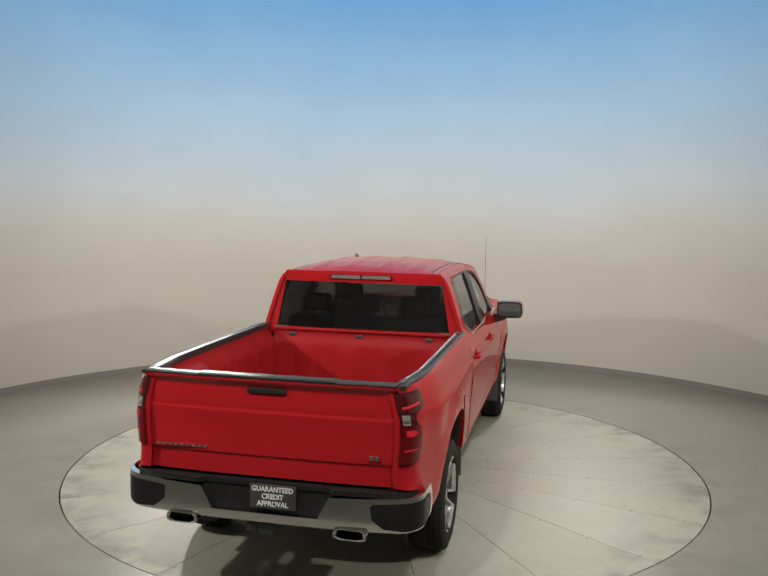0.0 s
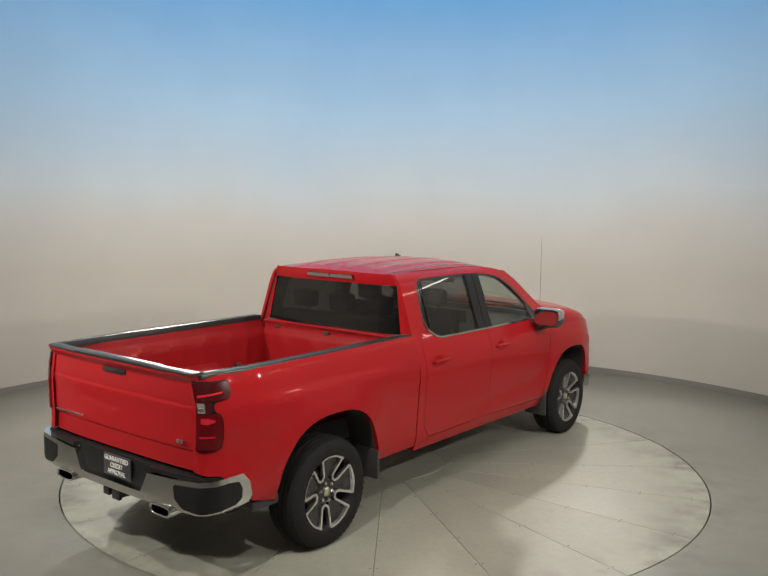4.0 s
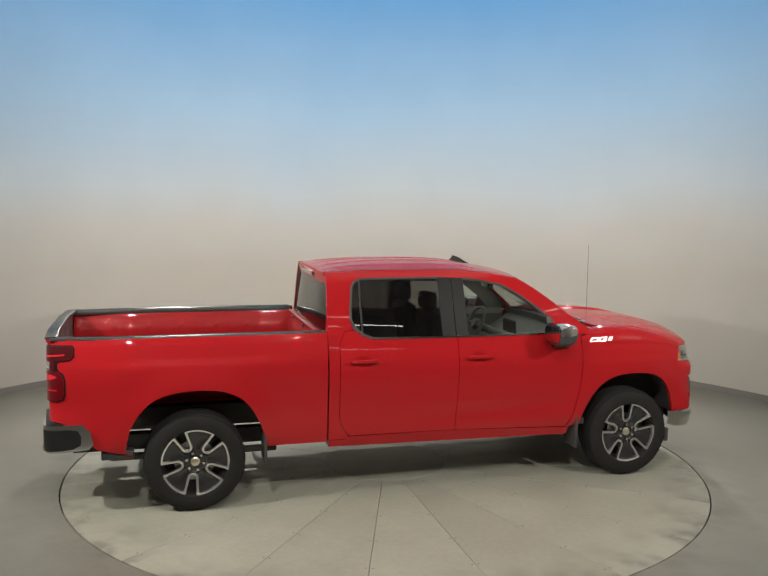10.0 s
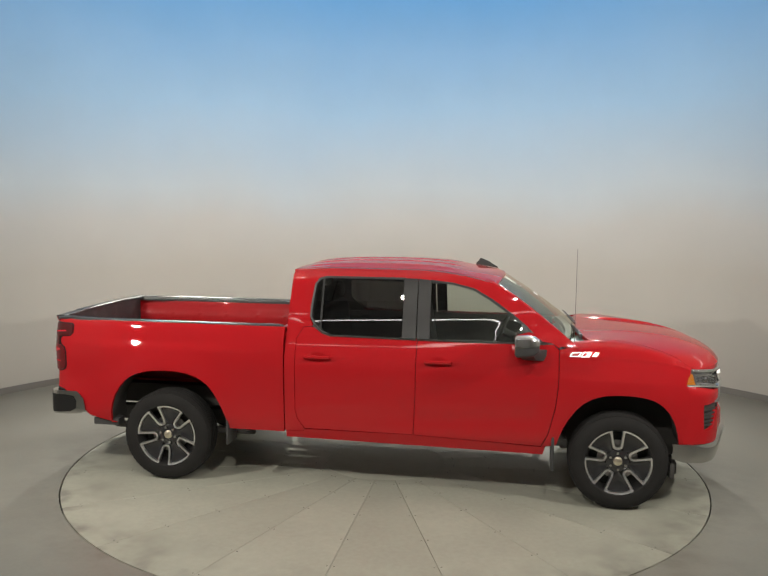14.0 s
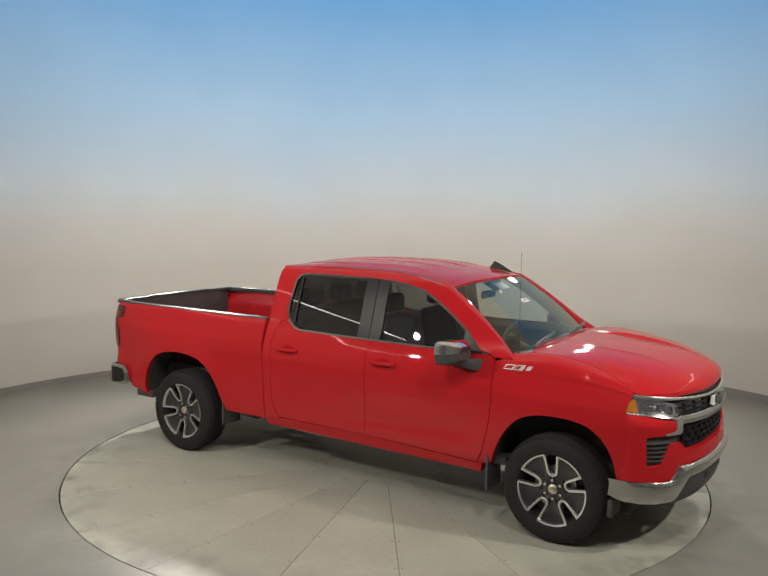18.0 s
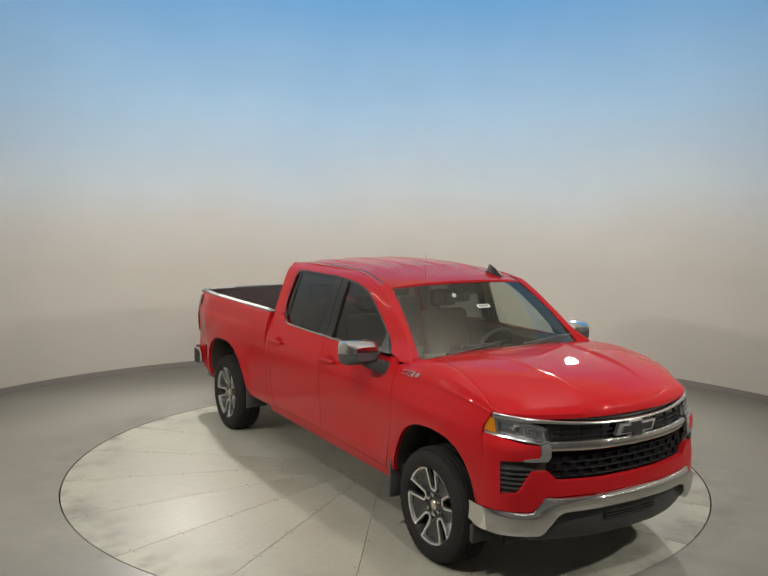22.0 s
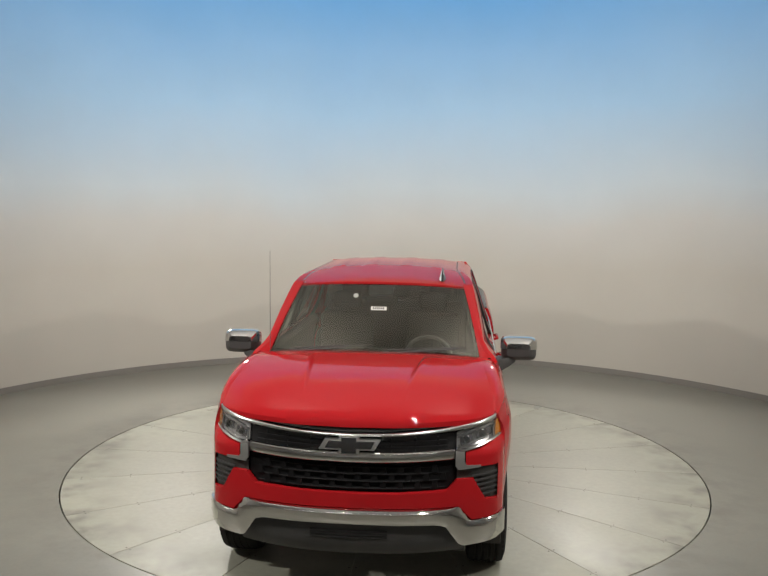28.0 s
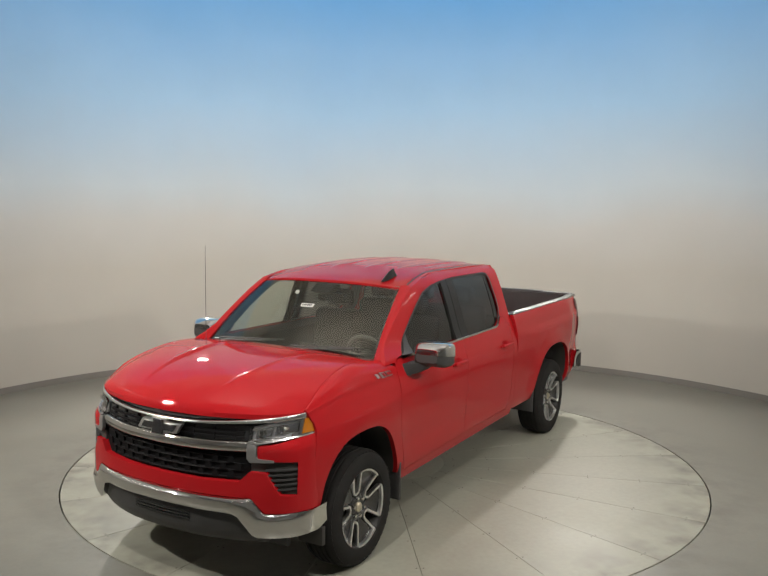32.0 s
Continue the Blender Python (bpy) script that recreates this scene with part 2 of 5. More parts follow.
def lathe(bm, profile, seg=48, axis="y"):
    """Turns a profile of (radius, along) round the axis."""
    rings = []
    for r, h in profile:
        ring = []
        for i in range(seg):
            a = 2 * math.pi * i / seg
            c, s = r * math.cos(a), r * math.sin(a)
            ring.append(bm.verts.new((c, h, s) if axis == "y" else (c, s, h)))
        rings.append(ring)
    for p, q in zip(rings, rings[1:]):
        for i in range(seg):
            bm.faces.new((p[i], p[(i + 1) % seg], q[(i + 1) % seg], q[i]))
    return bm


def curve(pts):
    """A smooth line through (u, value) pairs, flat beyond its ends."""
    us, vs = [p[0] for p in pts], [p[1] for p in pts]
    d = [(vs[i + 1] - vs[i]) / (us[i + 1] - us[i]) for i in range(len(us) - 1)]
    m = [d[0]] + [0 if d[i - 1] * d[i] <= 0 else 2 * d[i - 1] * d[i] / (d[i - 1] + d[i]) for i in range(1, len(d))] + [d[-1]]

    def at(u):
        if u <= us[0]:
            return vs[0]
        if u >= us[-1]:
            return vs[-1]
        i = max(k for k in range(len(us) - 1) if us[k] <= u)
        h = us[i + 1] - us[i]
        t = (u - us[i]) / h
        return (2 * t ** 3 - 3 * t * t + 1) * vs[i] + (t ** 3 - 2 * t * t + t) * h * m[i] + (3 * t * t - 2 * t ** 3) * vs[i + 1] + (t ** 3 - t * t) * h * m[i + 1]
    return at


def step(u, a, b):
    t = min(1, max(0, (u - a) / (b - a)))
    return t * t * (3 - 2 * t)


def sheet(bm, outline, place, grid=0.06, flange=None, gu=None, gv=None):
    """A panel: the outline in its own (u, v), cut into a grid, laid on the surface place(u, v); flange: a vector by which its rim turns in."""
    tmp = bmesh.new()
    tmp.faces.new([tmp.verts.new((u, v, 0)) for u, v in outline])
    for k, g in ((0, gu or grid), (1, gv or grid)):
        lo, hi = min(p[k] for p in outline), max(p[k] for p in outline)
        n = max(1, int(round((hi - lo) / g)))
        no = Vector((1, 0, 0)) if k == 0 else Vector((0, 1, 0))
        for i in range(1, n):
            geom = tmp.verts[:] + tmp.edges[:] + tmp.faces[:]
            bmesh.ops.bisect_plane(tmp, geom=geom, dist=1e-6, plane_co=no * (lo + (hi - lo) * i / n), plane_no=no)
    bmesh.ops.triangulate(tmp, faces=[f for f in tmp.faces if len(f.verts) > 4])
    for v in tmp.verts:
        v.co = place(v.co.x, v.co.y)
    if flange is not None:
        rim = [e for e in tmp.edges if e.is_boundary]
        r = bmesh.ops.extrude_edge_only(tmp, edges=rim)
        vs = [g for g in r["geom"] if isinstance(g, bmesh.types.BMVert)]
        bmesh.ops.translate(tmp, verts=vs, vec=Vector(flange))
    me = bpy.data.meshes.new("tmp")
    tmp.to_mesh(me)
    tmp.free()
    bm.from_mesh(me)
    bpy.data.meshes.remove(me)
    return bm


def mirrored(bm):
    bmesh.ops.transform(bm, matrix=Matrix.Diagonal((1, -1, 1, 1)), verts=bm.verts)
    bmesh.ops.reverse_faces(bm, faces=bm.faces)
    return bm


def both(name, build, mat, parent, label="", **kw):
    """Makes the part for the left side (y above 0) and its mirror twin."""
    obs = []
    for side in (1, -1):
        bm = build(bmesh.new())
        obs.append(part(name, bm if side == 1 else mirrored(bm), mat, parent, label, **kw))
    return obs


# ---- the booth ----
WALL_C, WALL_R, WALL_H = (0.05, -0.587), 5.915, 7.4


def ring_wall(bm, r0, r1, z0, z1, extend=3.6, seg=96):
    """The booth's round wall from side to side behind the turntable, running on straight towards the camera's end, with thickness."""
    pts = []
    for k in range(seg + 1):
        a = math.pi * k / seg
        pts.append((math.cos(a), math.sin(a)))
    line = [((WALL_C[0] + r0 * c, WALL_C[1] + r0 * s), (WALL_C[0] + r1 * c, WALL_C[1] + r1 * s)) for c, s in pts]
    line = [((line[0][0][0], -extend), (line[0][1][0], -extend))] + line + [((line[-1][0][0], -extend), (line[-1][1][0], -extend))]
    rows = [[bm.verts.new((*p[0], z0)), bm.verts.new((*p[0], z1)), bm.verts.new((*p[1], z1)), bm.verts.new((*p[1], z0))] for p in line]
    for p, q in zip(rows, rows[1:]):
        for i in range(4):
            bm.faces.new((p[i], q[i], q[(i + 1) % 4], p[(i + 1) % 4]))
    for e in (rows[0], rows[-1]):
        bm.faces.new(e)
    return bm


def setting(name, bm, mat, label, category, sharp=38):
    ob = new(name, finish(bm, name, mat, sharp))
    return tagged(ob, label, category, kind="structure")


setting("wall_round", ring_wall(bmesh.new(), WALL_R, WALL_R + 0.15, 0, WALL_H), WALL, "tall curved plaster wall in warm grey with an added sky-blue fade", "wall")
setting("baseboard", ring_wall(bmesh.new(), WALL_R - 0.012, WALL_R - 0.001, 0, 0.085), BASEBOARD, "grey vinyl baseboard along the curved wall", "baseboard")
setting("wall_south", box(bmesh.new(), -6.2, 6.2, -9.75, -9.6, 0, WALL_H), DARK_WALL, "plain grey wall closing the booth", "wall")
setting("wall_west", box(bmesh.new(), WALL_C[0] - WALL_R - 0.15, WALL_C[0] - WALL_R, -9.6, -3.6, 0, WALL_H), DARK_WALL, "plain grey side wall", "wall")
setting("wall_east", box(bmesh.new(), WALL_C[0] + WALL_R, WALL_C[0] + WALL_R + 0.15, -9.6, -3.6, 0, WALL_H), DARK_WALL, "plain grey side wall", "wall")
# unseen ceiling, kept white so that the fill lamps bounce off it
setting("ceiling", box(bmesh.new(), -6.2, 6.2, -9.75, 5.6, WALL_H, WALL_H + 0.2), CEILING, "white ceiling over the photo booth", "ceiling")

TABLE_R = 3.0


def floor_mesh(bm):
    """Concrete floor with a round pit for the turntable."""
    seg = 160
    inner = [(math.cos(2 * math.pi * k / seg), math.sin(2 * math.pi * k / seg)) for k in range(seg)]
    a = [bm.verts.new((c * (TABLE_R + 0.012), s * (TABLE_R + 0.012), 0)) for c, s in inner]
    b = [bm.verts.new((c * (TABLE_R + 0.012), s * (TABLE_R + 0.012), -0.06)) for c, s in inner]
    o = [bm.verts.new((max(-6.2, min(6.2, c * 14)), max(-9.75, min(5.6, s * 14)), 0)) for c, s in inner]
    for k in range(seg):
        n = (k + 1) % seg
        bm.faces.new((a[k], o[k], o[n], a[n]))
        bm.faces.new((a[n], b[n], b[k], a[k]))
    return bm


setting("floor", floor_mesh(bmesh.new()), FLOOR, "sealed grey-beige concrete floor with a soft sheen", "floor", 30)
setting("turntable_pit", lathe(bmesh.new(), [(0.01, -0.06), (TABLE_R + 0.05, -0.06)], 96, "z"), GAP, "dark recess round the turntable plates", "pit")


def wedge(bm, r0, r1, a0, a1, z0, z1, seg=8, gap=0.0015, bevel=0.0015):
    """One plate of the turntable, with a small chamfer."""
    def ring(shrink, z):
        out = []
        for r, rev in ((r0 + shrink, False), (r1 - shrink, True)):
            da = (gap + shrink) / r
            ks = range(seg, -1, -1) if rev else range(seg + 1)
            for k in ks:
                a = a0 + da + (a1 - a0 - 2 * da) * k / seg
                out.append(bm.verts.new((r * math.cos(a), r * math.sin(a), z)))
        return out
    low, mid, top = ring(0, z0), ring(0, z1 - bevel), ring(bevel, z1)
    n = len(low)
    for p, q in ((low, mid), (mid, top)):
        for k in range(n):
            bm.faces.new((p[k], p[(k + 1) % n], q[(k + 1) % n], q[k]))
    bm.faces.new(top)
    return bm


turntable = new("turntable")
tagged(turntable, "round beige turntable of bolted plates sunk flush into the floor", "turntable")
core = part("centre_plate", lathe(bmesh.new(), [(0.001, 0.0), (0.57, 0.0), (0.577, 0.0), (0.581, -0.003), (0.581, -0.03)], 72, "z"), PLATE, turntable)
plate_mesh = None
bolt_bm = lathe(bmesh.new(), [(0.0005, 0.0015), (0.005, 0.0015), (0.0066, 0.0)], 10, "z")
bolt_mesh = finish(bolt_bm, "bolt", BOLT)
for k in range(20):
    if plate_mesh is None:
        plate_mesh = finish(wedge(bmesh.new(), 0.585, TABLE_R, 0, radians(18), -0.03, 0.0), "plate", PLATE, 30)
    ob = new("plate", plate_mesh)
    ob.parent = turntable
    ob.rotation_euler = (0, 0, radians(18 * k))
    for r in (0.68, 1.02, 1.45, 1.95, 2.42, 2.85):
        for side in (-1, 1):
            bo = new("bolt", bolt_mesh)
            bo.parent = turntable
            a = radians(18 * k) + side * 0.025 / r
            bo.location = (r * math.cos(a), r * math.sin(a), 0.0)

# glowing tubes hung before the opening and along both sides
for a, b, h in (((-3.2, -5.4), (3.2, -5.4), 4.0), ((-5.3, -3.4), (-5.3, 1.8), 3.45), ((5.3, -3.4), (5.3, 1.8), 3.45)):
    tl = new("tube_light", finish(tube(bmesh.new(), (*a, h), (*b, h), 0.014, None, 10), "tube_light", TUBE))
    tagged(tl, "thin white glowing tube light hung under the ceiling", "light", group="ceiling tubes")
    hook = part("hanger", tube(tube(bmesh.new(), (a[0] * 0.9 + b[0] * 0.1, a[1] * 0.9 + b[1] * 0.1, h), (a[0] * 0.9 + b[0] * 0.1, a[1] * 0.9 + b[1] * 0.1, WALL_H), 0.004, None, 6),
                (a[0] * 0.1 + b[0] * 0.9, a[1] * 0.1 + b[1] * 0.9, h), (a[0] * 0.1 + b[0] * 0.9, a[1] * 0.1 + b[1] * 0.9, WALL_H), 0.004, None, 6), GAP, tl, "thin dark hanging wire")


# ---- the pickup truck: x forward, y to its left, z up from the floor ----
truck = new("pickup_truck")
tagged(truck, "glossy red crew-cab pickup truck with chrome bumpers on the turntable", "truck")
HUB_R, HUB_F, HUB_Z = -1.866, 2.122, 0.412

# half width of the body over its height, below and above the belt line
HALF = curve([(0.40, 0.925), (0.48, 0.950), (0.56, 0.972), (0.70, 0.982), (0.85, 0.992), (1.00, 1.004), (1.10, 1.008), (1.18, 1.000), (1.27, 0.975), (1.34, 0.950), (1.40, 0.928)])
UPPER = curve([(1.36, 0.935), (1.40, 0.918), (1.60, 0.855), (1.80, 0.787), (1.88, 0.752), (1.92, 0.715), (1.945, 0.655)])
BED_HALF = curve([(0.40, 0.930), (0.50, 0.955), (0.60, 0.972), (0.80, 0.985), (1.00, 0.998), (1.12, 1.006), (1.22, 1.004), (1.32, 0.985), (1.40, 0.962), (1.445, 0.940), (1.46, 0.925)])
NOSE = curve([(0.0, 3.075), (0.25, 3.06), (0.45, 3.02), (0.62, 2.96), (0.74, 2.90), (0.84, 2.81), (0.91, 2.71), (0.955, 2.61), (0.99, 2.5)])


def flare(x, z, hub, y):
    d = math.hypot(x - hub, (z - HUB_Z) * 0.95)
    return y + (0.028 if hub < 0 else 0.016) * (1 - step(d, 0.56, 0.80)) * step(z, 0.45, 0.65)


def flowing(pts, n=4):
    """More points along a smooth line through the given ones."""
    out = []
    for i in range(len(pts) - 1):
        p = [Vector(pts[max(0, min(len(pts) - 1, i + k))]) for k in (-1, 0, 1, 2)]
        for j in range(n):
            t = j / n
            q = 0.5 * (2 * p[1] + (p[2] - p[0]) * t + (2 * p[0] - 5 * p[1] + 4 * p[2] - p[3]) * t * t + (3 * p[1] - p[0] - 3 * p[2] + p[3]) * t ** 3)
            out.append((q.x, q.y))
    return out + [tuple(pts[-1])]


ARCH_R = flowing([(-0.545, 0.50), (-0.535, 0.60), (-0.505, 0.72), (-0.445, 0.83), (-0.36, 0.925), (-0.25, 0.985), (-0.12, 1.015), (0.0, 1.023), (0.12, 1.02), (0.24, 1.0), (0.35, 0.95), (0.44, 0.87), (0.51, 0.75), (0.56, 0.63), (0.595, 0.525)])
ARCH_F = flowing([(-0.515, 0.52), (-0.485, 0.62), (-0.43, 0.74), (-0.35, 0.855), (-0.26, 0.93), (-0.14, 0.975), (0.0, 0.988), (0.14, 0.982), (0.26, 0.955), (0.355, 0.89), (0.42, 0.80), (0.462, 0.69), (0.483, 0.575)])

# --- bed ---


def bed_side(u, v):
    x, y = u, flare(u, v, HUB_R, BED_HALF(v))
    if u < -2.80:
        a = min(1.0, (-2.80 - u) / 0.22) * math.pi / 2
        x, y = -2.80 - 0.185 * math.sin(a), y - 0.105 * (1 - math.cos(a))
    y += 0.018 * (1 - step(abs(u - HUB_R), 0.40, 1.0)) * (1 - step(v, 1.20, 1.29)) * step(v, 0.60, 0.90)
    y -= 0.046 * step(-u, 2.40, 2.85) * step(v, 0.62, 0.95)
    return Vector((x, y, v))


def build_bed_side(bm):
    out = [(-0.767, 0.505), (-0.767, 1.445), (-3.02, 1.445), (-3.02, 0.815), (-2.86, 0.79), (-2.62, 0.56), (-2.36, 0.50)]
    out += [(HUB_R + x, z) for x, z in ARCH_R] + [(-1.28, 0.505)]
    return sheet(bm, out, bed_side, 0.05, (0, -0.035, 0), gv=0.018)


both("bed_side", build_bed_side, PAINT, truck)


def build_fender_lip(bm, arch, hub, place):
    """Black liner edge just inside the wheel arch."""
    line = [(hub + x, z) for x, z in arch]
    for (x0, z0), (x1, z1) in zip(line, line[1:]):
        p, q = place(x0, z0), place(x1, z1)
        vs = [bm.verts.new(c) for c in ((p.x, p.y - 0.004, p.z), (q.x, q.y - 0.004, q.z), (q.x, q.y - 0.30, q.z + 0.02), (p.x, p.y - 0.30, p.z + 0.02))]
        bm.faces.new(vs)
    bmesh.ops.remove_doubles(bm, verts=bm.verts, dist=0.0005)
    return bm


both("wheel_liner", lambda bm: build_fender_lip(bm, ARCH_R, HUB_R, bed_side), UNDER, truck, "black inner liner of the rear wheel arch")


def build_rail_cap(bm):
    """Grey plastic cap along the top of the bed side, with a moulded groove."""
    prof = [(0.936, 1.436), (0.936, 1.447), (0.930, 1.455), (0.914, 1.459), (0.907, 1.455), (0.874, 1.455), (0.868, 1.459), (0.858, 1.457), (0.853, 1.450), (0.853, 1.41)]
    rows = []
    for x in (-2.965, -2.945, -2.85, -2.7, -2.5, -2.0, -1.4, -0.83, -0.80):
        k = 0.052 * step(-x, 2.45, 2.99)
        dz = -0.006 if x in (-2.965, -0.80) else 0
        rows.append([bm.verts.new((x, y - k, z + dz)) for y, z in prof])
    for p, q in zip(rows, rows[1:]):
        for i in range(len(prof) - 1):
            bm.faces.new((p[i], q[i], q[i + 1], p[i + 1]))
    bm.faces.new(rows[0])
    bm.faces.new(rows[-1])
    return bm


for cap in both("rail_cap", build_rail_cap, GREY_CAP, truck, "grey textured plastic cap on the bed rail"):
    s = 1 if cap.data.vertices[0].co.y > 0 else -1
    for x in (-2.86, -0.90):
        part("stake_pocket", box(bmesh.new(), x - 0.06, x + 0.06, s * (0.89 - 0.052 * step(-x, 2.45, 2.99)) - 0.016, s * (0.89 - 0.052 * step(-x, 2.45, 2.99)) + 0.016, 1.4565, 1.461, 0.002), BLACK, cap, "black stake pocket plug")


def build_bed_inner(bm):
    """Inside wall of the bed with vertical ribs and the wheel box."""
    def place(u, v):
        rib = 0.010 * step(math.sin(u * 19.0), 0.2, 0.8)
        y = 0.854 - 0.075 * step(1.42 - v, 0.02, 0.14) - rib * step(1.36 - v, 0, 0.05)
        well = 0.17 * (1 - step(abs(u - HUB_R), 0.40, 0.52)) * (1 - step(v, 1.02, 1.10))
        return Vector((u, y - well, v))
    return sheet(bm, [(-2.935, 0.86), (-0.795, 0.86), (-0.795, 1.44), (-2.935, 1.44)], place, 0.05, gu=0.035)


both("bed_inner_wall", build_bed_inner, DULL_RED, truck)


def build_bed_floor(bm):
    def place(u, v):
        return Vector((u, v, 0.865 + 0.012 * step(math.sin(v * 34), -0.3, 0.3)))
    return sheet(bm, [(-2.95, -0.76), (-0.80, -0.76), (-0.80, 0.76), (-2.95, 0.76)], place, 0.5, gv=0.02)


part("bed_floor", build_bed_floor(bmesh.new()), DULL_RED, truck)


def build_bed_front(bm):
    def place(u, v):
        x = -0.835 + 0.03 * step(v, 1.30, 1.34) - 0.012 * step(math.sin(u * 16), 0.2, 0.7) * step(1.28 - v, 0, 0.05)
        return Vector((x, u, v))
    sheet(bm, [(-0.79, 0.86), (0.79, 0.86), (0.79, 1.415), (-0.79, 1.415)], place, 0.035)
    return box(bm, -0.83, -0.77, -0.80, 0.80, 1.405, 1.425, 0.006)


part("bed_front_wall", build_bed_front(bmesh.new()), DULL_RED, truck)
for y in (-0.62, 0.0, 0.62):
    part("anchor_hole", box(bmesh.new(), -0.822, -0.803, y - 0.032, y + 0.032, 1.355, 1.385, 0.008), BLACK, truck, "small black cargo anchor")
for s in (-1, 1):
    for x in (-2.55, -1.2):
        part("anchor_hole", box(bmesh.new(), x - 0.03, x + 0.03, s * 0.742 - 0.014, s * 0.742 + 0.014, 1.02, 1.06, 0.008), BLACK, truck, "small black cargo anchor")

both("bed_skirt", lambda bm: box(bm, -2.60, -2.35, 0.82, 0.945, 0.465, 0.535, 0.012), BLACK, truck, "black skirt behind the rear wheel")

# --- tailgate ---


def gate_x(u, v):
    x = -2.988 - 0.028 * step(v, 1.385, 1.44) + 0.010 * step(0.955 - v, 0, 0.012) - 0.012 * step(v, 1.10, 1.30) - 0.006 * (1 - step(v, 1.225, 1.248))
    return Vector((x + 0.05 * (u / 0.8) ** 4 * 0.5, u, v))


gate = part("tailgate", sheet(bmesh.new(), [(-0.836, 0.815), (0.836, 0.815), (0.840, 1.445), (-0.840, 1.445)], gate_x, 0.06, (0.045, 0, 0), gv=0.006), PAINT, truck)
part("gate_inner", sheet(bmesh.new(), [(-0.78, 0.86), (0.78, 0.86), (0.78, 1.44), (-0.78, 1.44)], lambda u, v: Vector((-2.945 + 0.010 * step(math.sin(u * 14), 0.2, 0.7), u, v)), 0.05), BLACK, gate, "dark inner face of the tailgate")


def build_gate_cap(bm):
    """Grey spoiler cap on the tailgate, a step wider at the middle."""
    prof = [(-3.028, 1.447), (-3.031, 1.455), (-3.018, 1.462), (-2.955, 1.464), (-2.940, 1.458), (-2.938, 1.43)]
    rows = []
    for y in (-0.835, -0.825, -0.47, -0.45, 0.45, 0.47, 0.825, 0.835):
        lift = 0.007 if abs(y) < 0.46 else 0.0
        rows.append([bm.verts.new((x + (0.02 * (y / 0.8) ** 4), y, z + (lift if z > 1.45 else 0))) for x, z in prof])
    for p, q in zip(rows, rows[1:]):
        for i in range(len(prof) - 1):
            bm.faces.new((p[i], q[i], q[i + 1], p[i + 1]))
    bm.faces.new(rows[0])
    bm.faces.new(rows[-1])
    return bm


part("gate_cap", build_gate_cap(bmesh.new()), GREY_CAP, gate, "grey plastic cap along the tailgate top")
part("gate_handle", box(bmesh.new(), -3.014, -2.97, -0.130, 0.130, 1.356, 1.394, 0.010), GLOSS_BLACK, gate, "black recessed tailgate handle")
# model name and trim name as plain chrome bars
for i in range(9):
    y = 0.765 - i * 0.0405
    part("badge_bar", box(bmesh.new(), -3.000, -2.988, y - 0.031, y, 0.975, 0.990, 0.003), SATIN, gate, "plain chrome bar of the name badge")
for y in (-0.665, -0.70):
    part("badge_bar", box(bmesh.new(), -3.000, -2.986, y - 0.027, y, 0.987, 1.012, 0.003), SATIN, gate, "plain chrome bar of the trim badge")


def tail_place(off):
    def place(u, v):
        p = bed_side(u, v)
        q = bed_side(u - 0.01, v)
        t = (p - q)
        n = Vector((-t.y, t.x, 0)).normalized() if t.length > 1e-6 else Vector((-1, 0, 0))
        if n.y < 0 and u > -2.9:
            n = -n
        if u <= -2.9 and n.x > 0:
            n = -n
        return p + n * off
    return place


TAIL = [(-3.015, 0.968), (-2.885, 0.968), (-2.858, 0.985), (-2.848, 1.02), (-2.848, 1.14), (-2.86, 1.185), (-2.885, 1.205), (-2.898, 1.225), (-2.898, 1.265), (-2.875, 1.285), (-2.81, 1.295), (-2.79, 1.32), (-2.79, 1.385), (-2.806, 1.40), (-3.015, 1.40)]


def build_tail_lower(bm):
    return sheet(bm, TAIL[:7] + [(-3.015, 1.205)], tail_place(0.012), 0.025, (0.02, -0.02, 0))


def build_tail_upper(bm):
    return sheet(bm, [(-3.015, 1.285)] + TAIL[9:], tail_place(0.012), 0.025, (0.02, -0.02, 0))


def build_tail_mid(bm):
    return sheet(bm, [(-3.015, 1.207), (-2.915, 1.207), (-2.905, 1.225), (-2.905, 1.265), (-2.915, 1.283), (-3.015, 1.283)], tail_place(0.008), 0.025, (0.02, -0.02, 0))


def build_reverse(bm):
    return sheet(bm, [(-2.996, 1.213), (-2.950, 1.213), (-2.945, 1.222), (-2.945, 1.268), (-2.950, 1.277), (-2.996, 1.277)], tail_place(0.013), 0.02, (0.01, -0.01, 0))


def build_bulb(bm):
    return sheet(bm, [(-2.990, 1.232), (-2.952, 1.232), (-2.952, 1.247), (-2.990, 1.247)], tail_place(0.016), 0.02, (0.005, -0.005, 0))


def build_housing(bm):
    return sheet(bm, [(-3.017, 0.960), (-2.882, 0.960), (-2.852, 0.978), (-2.841, 1.02), (-2.841, 1.142), (-2.854, 1.189), (-2.880, 1.210), (-2.891, 1.228), (-2.891, 1.262), (-2.872, 1.279), (-2.806, 1.288), (-2.783, 1.318), (-2.783, 1.388), (-2.802, 1.407), (-3.017, 1.407)], tail_place(0.005), 0.03, (0.01, -0.01, 0))


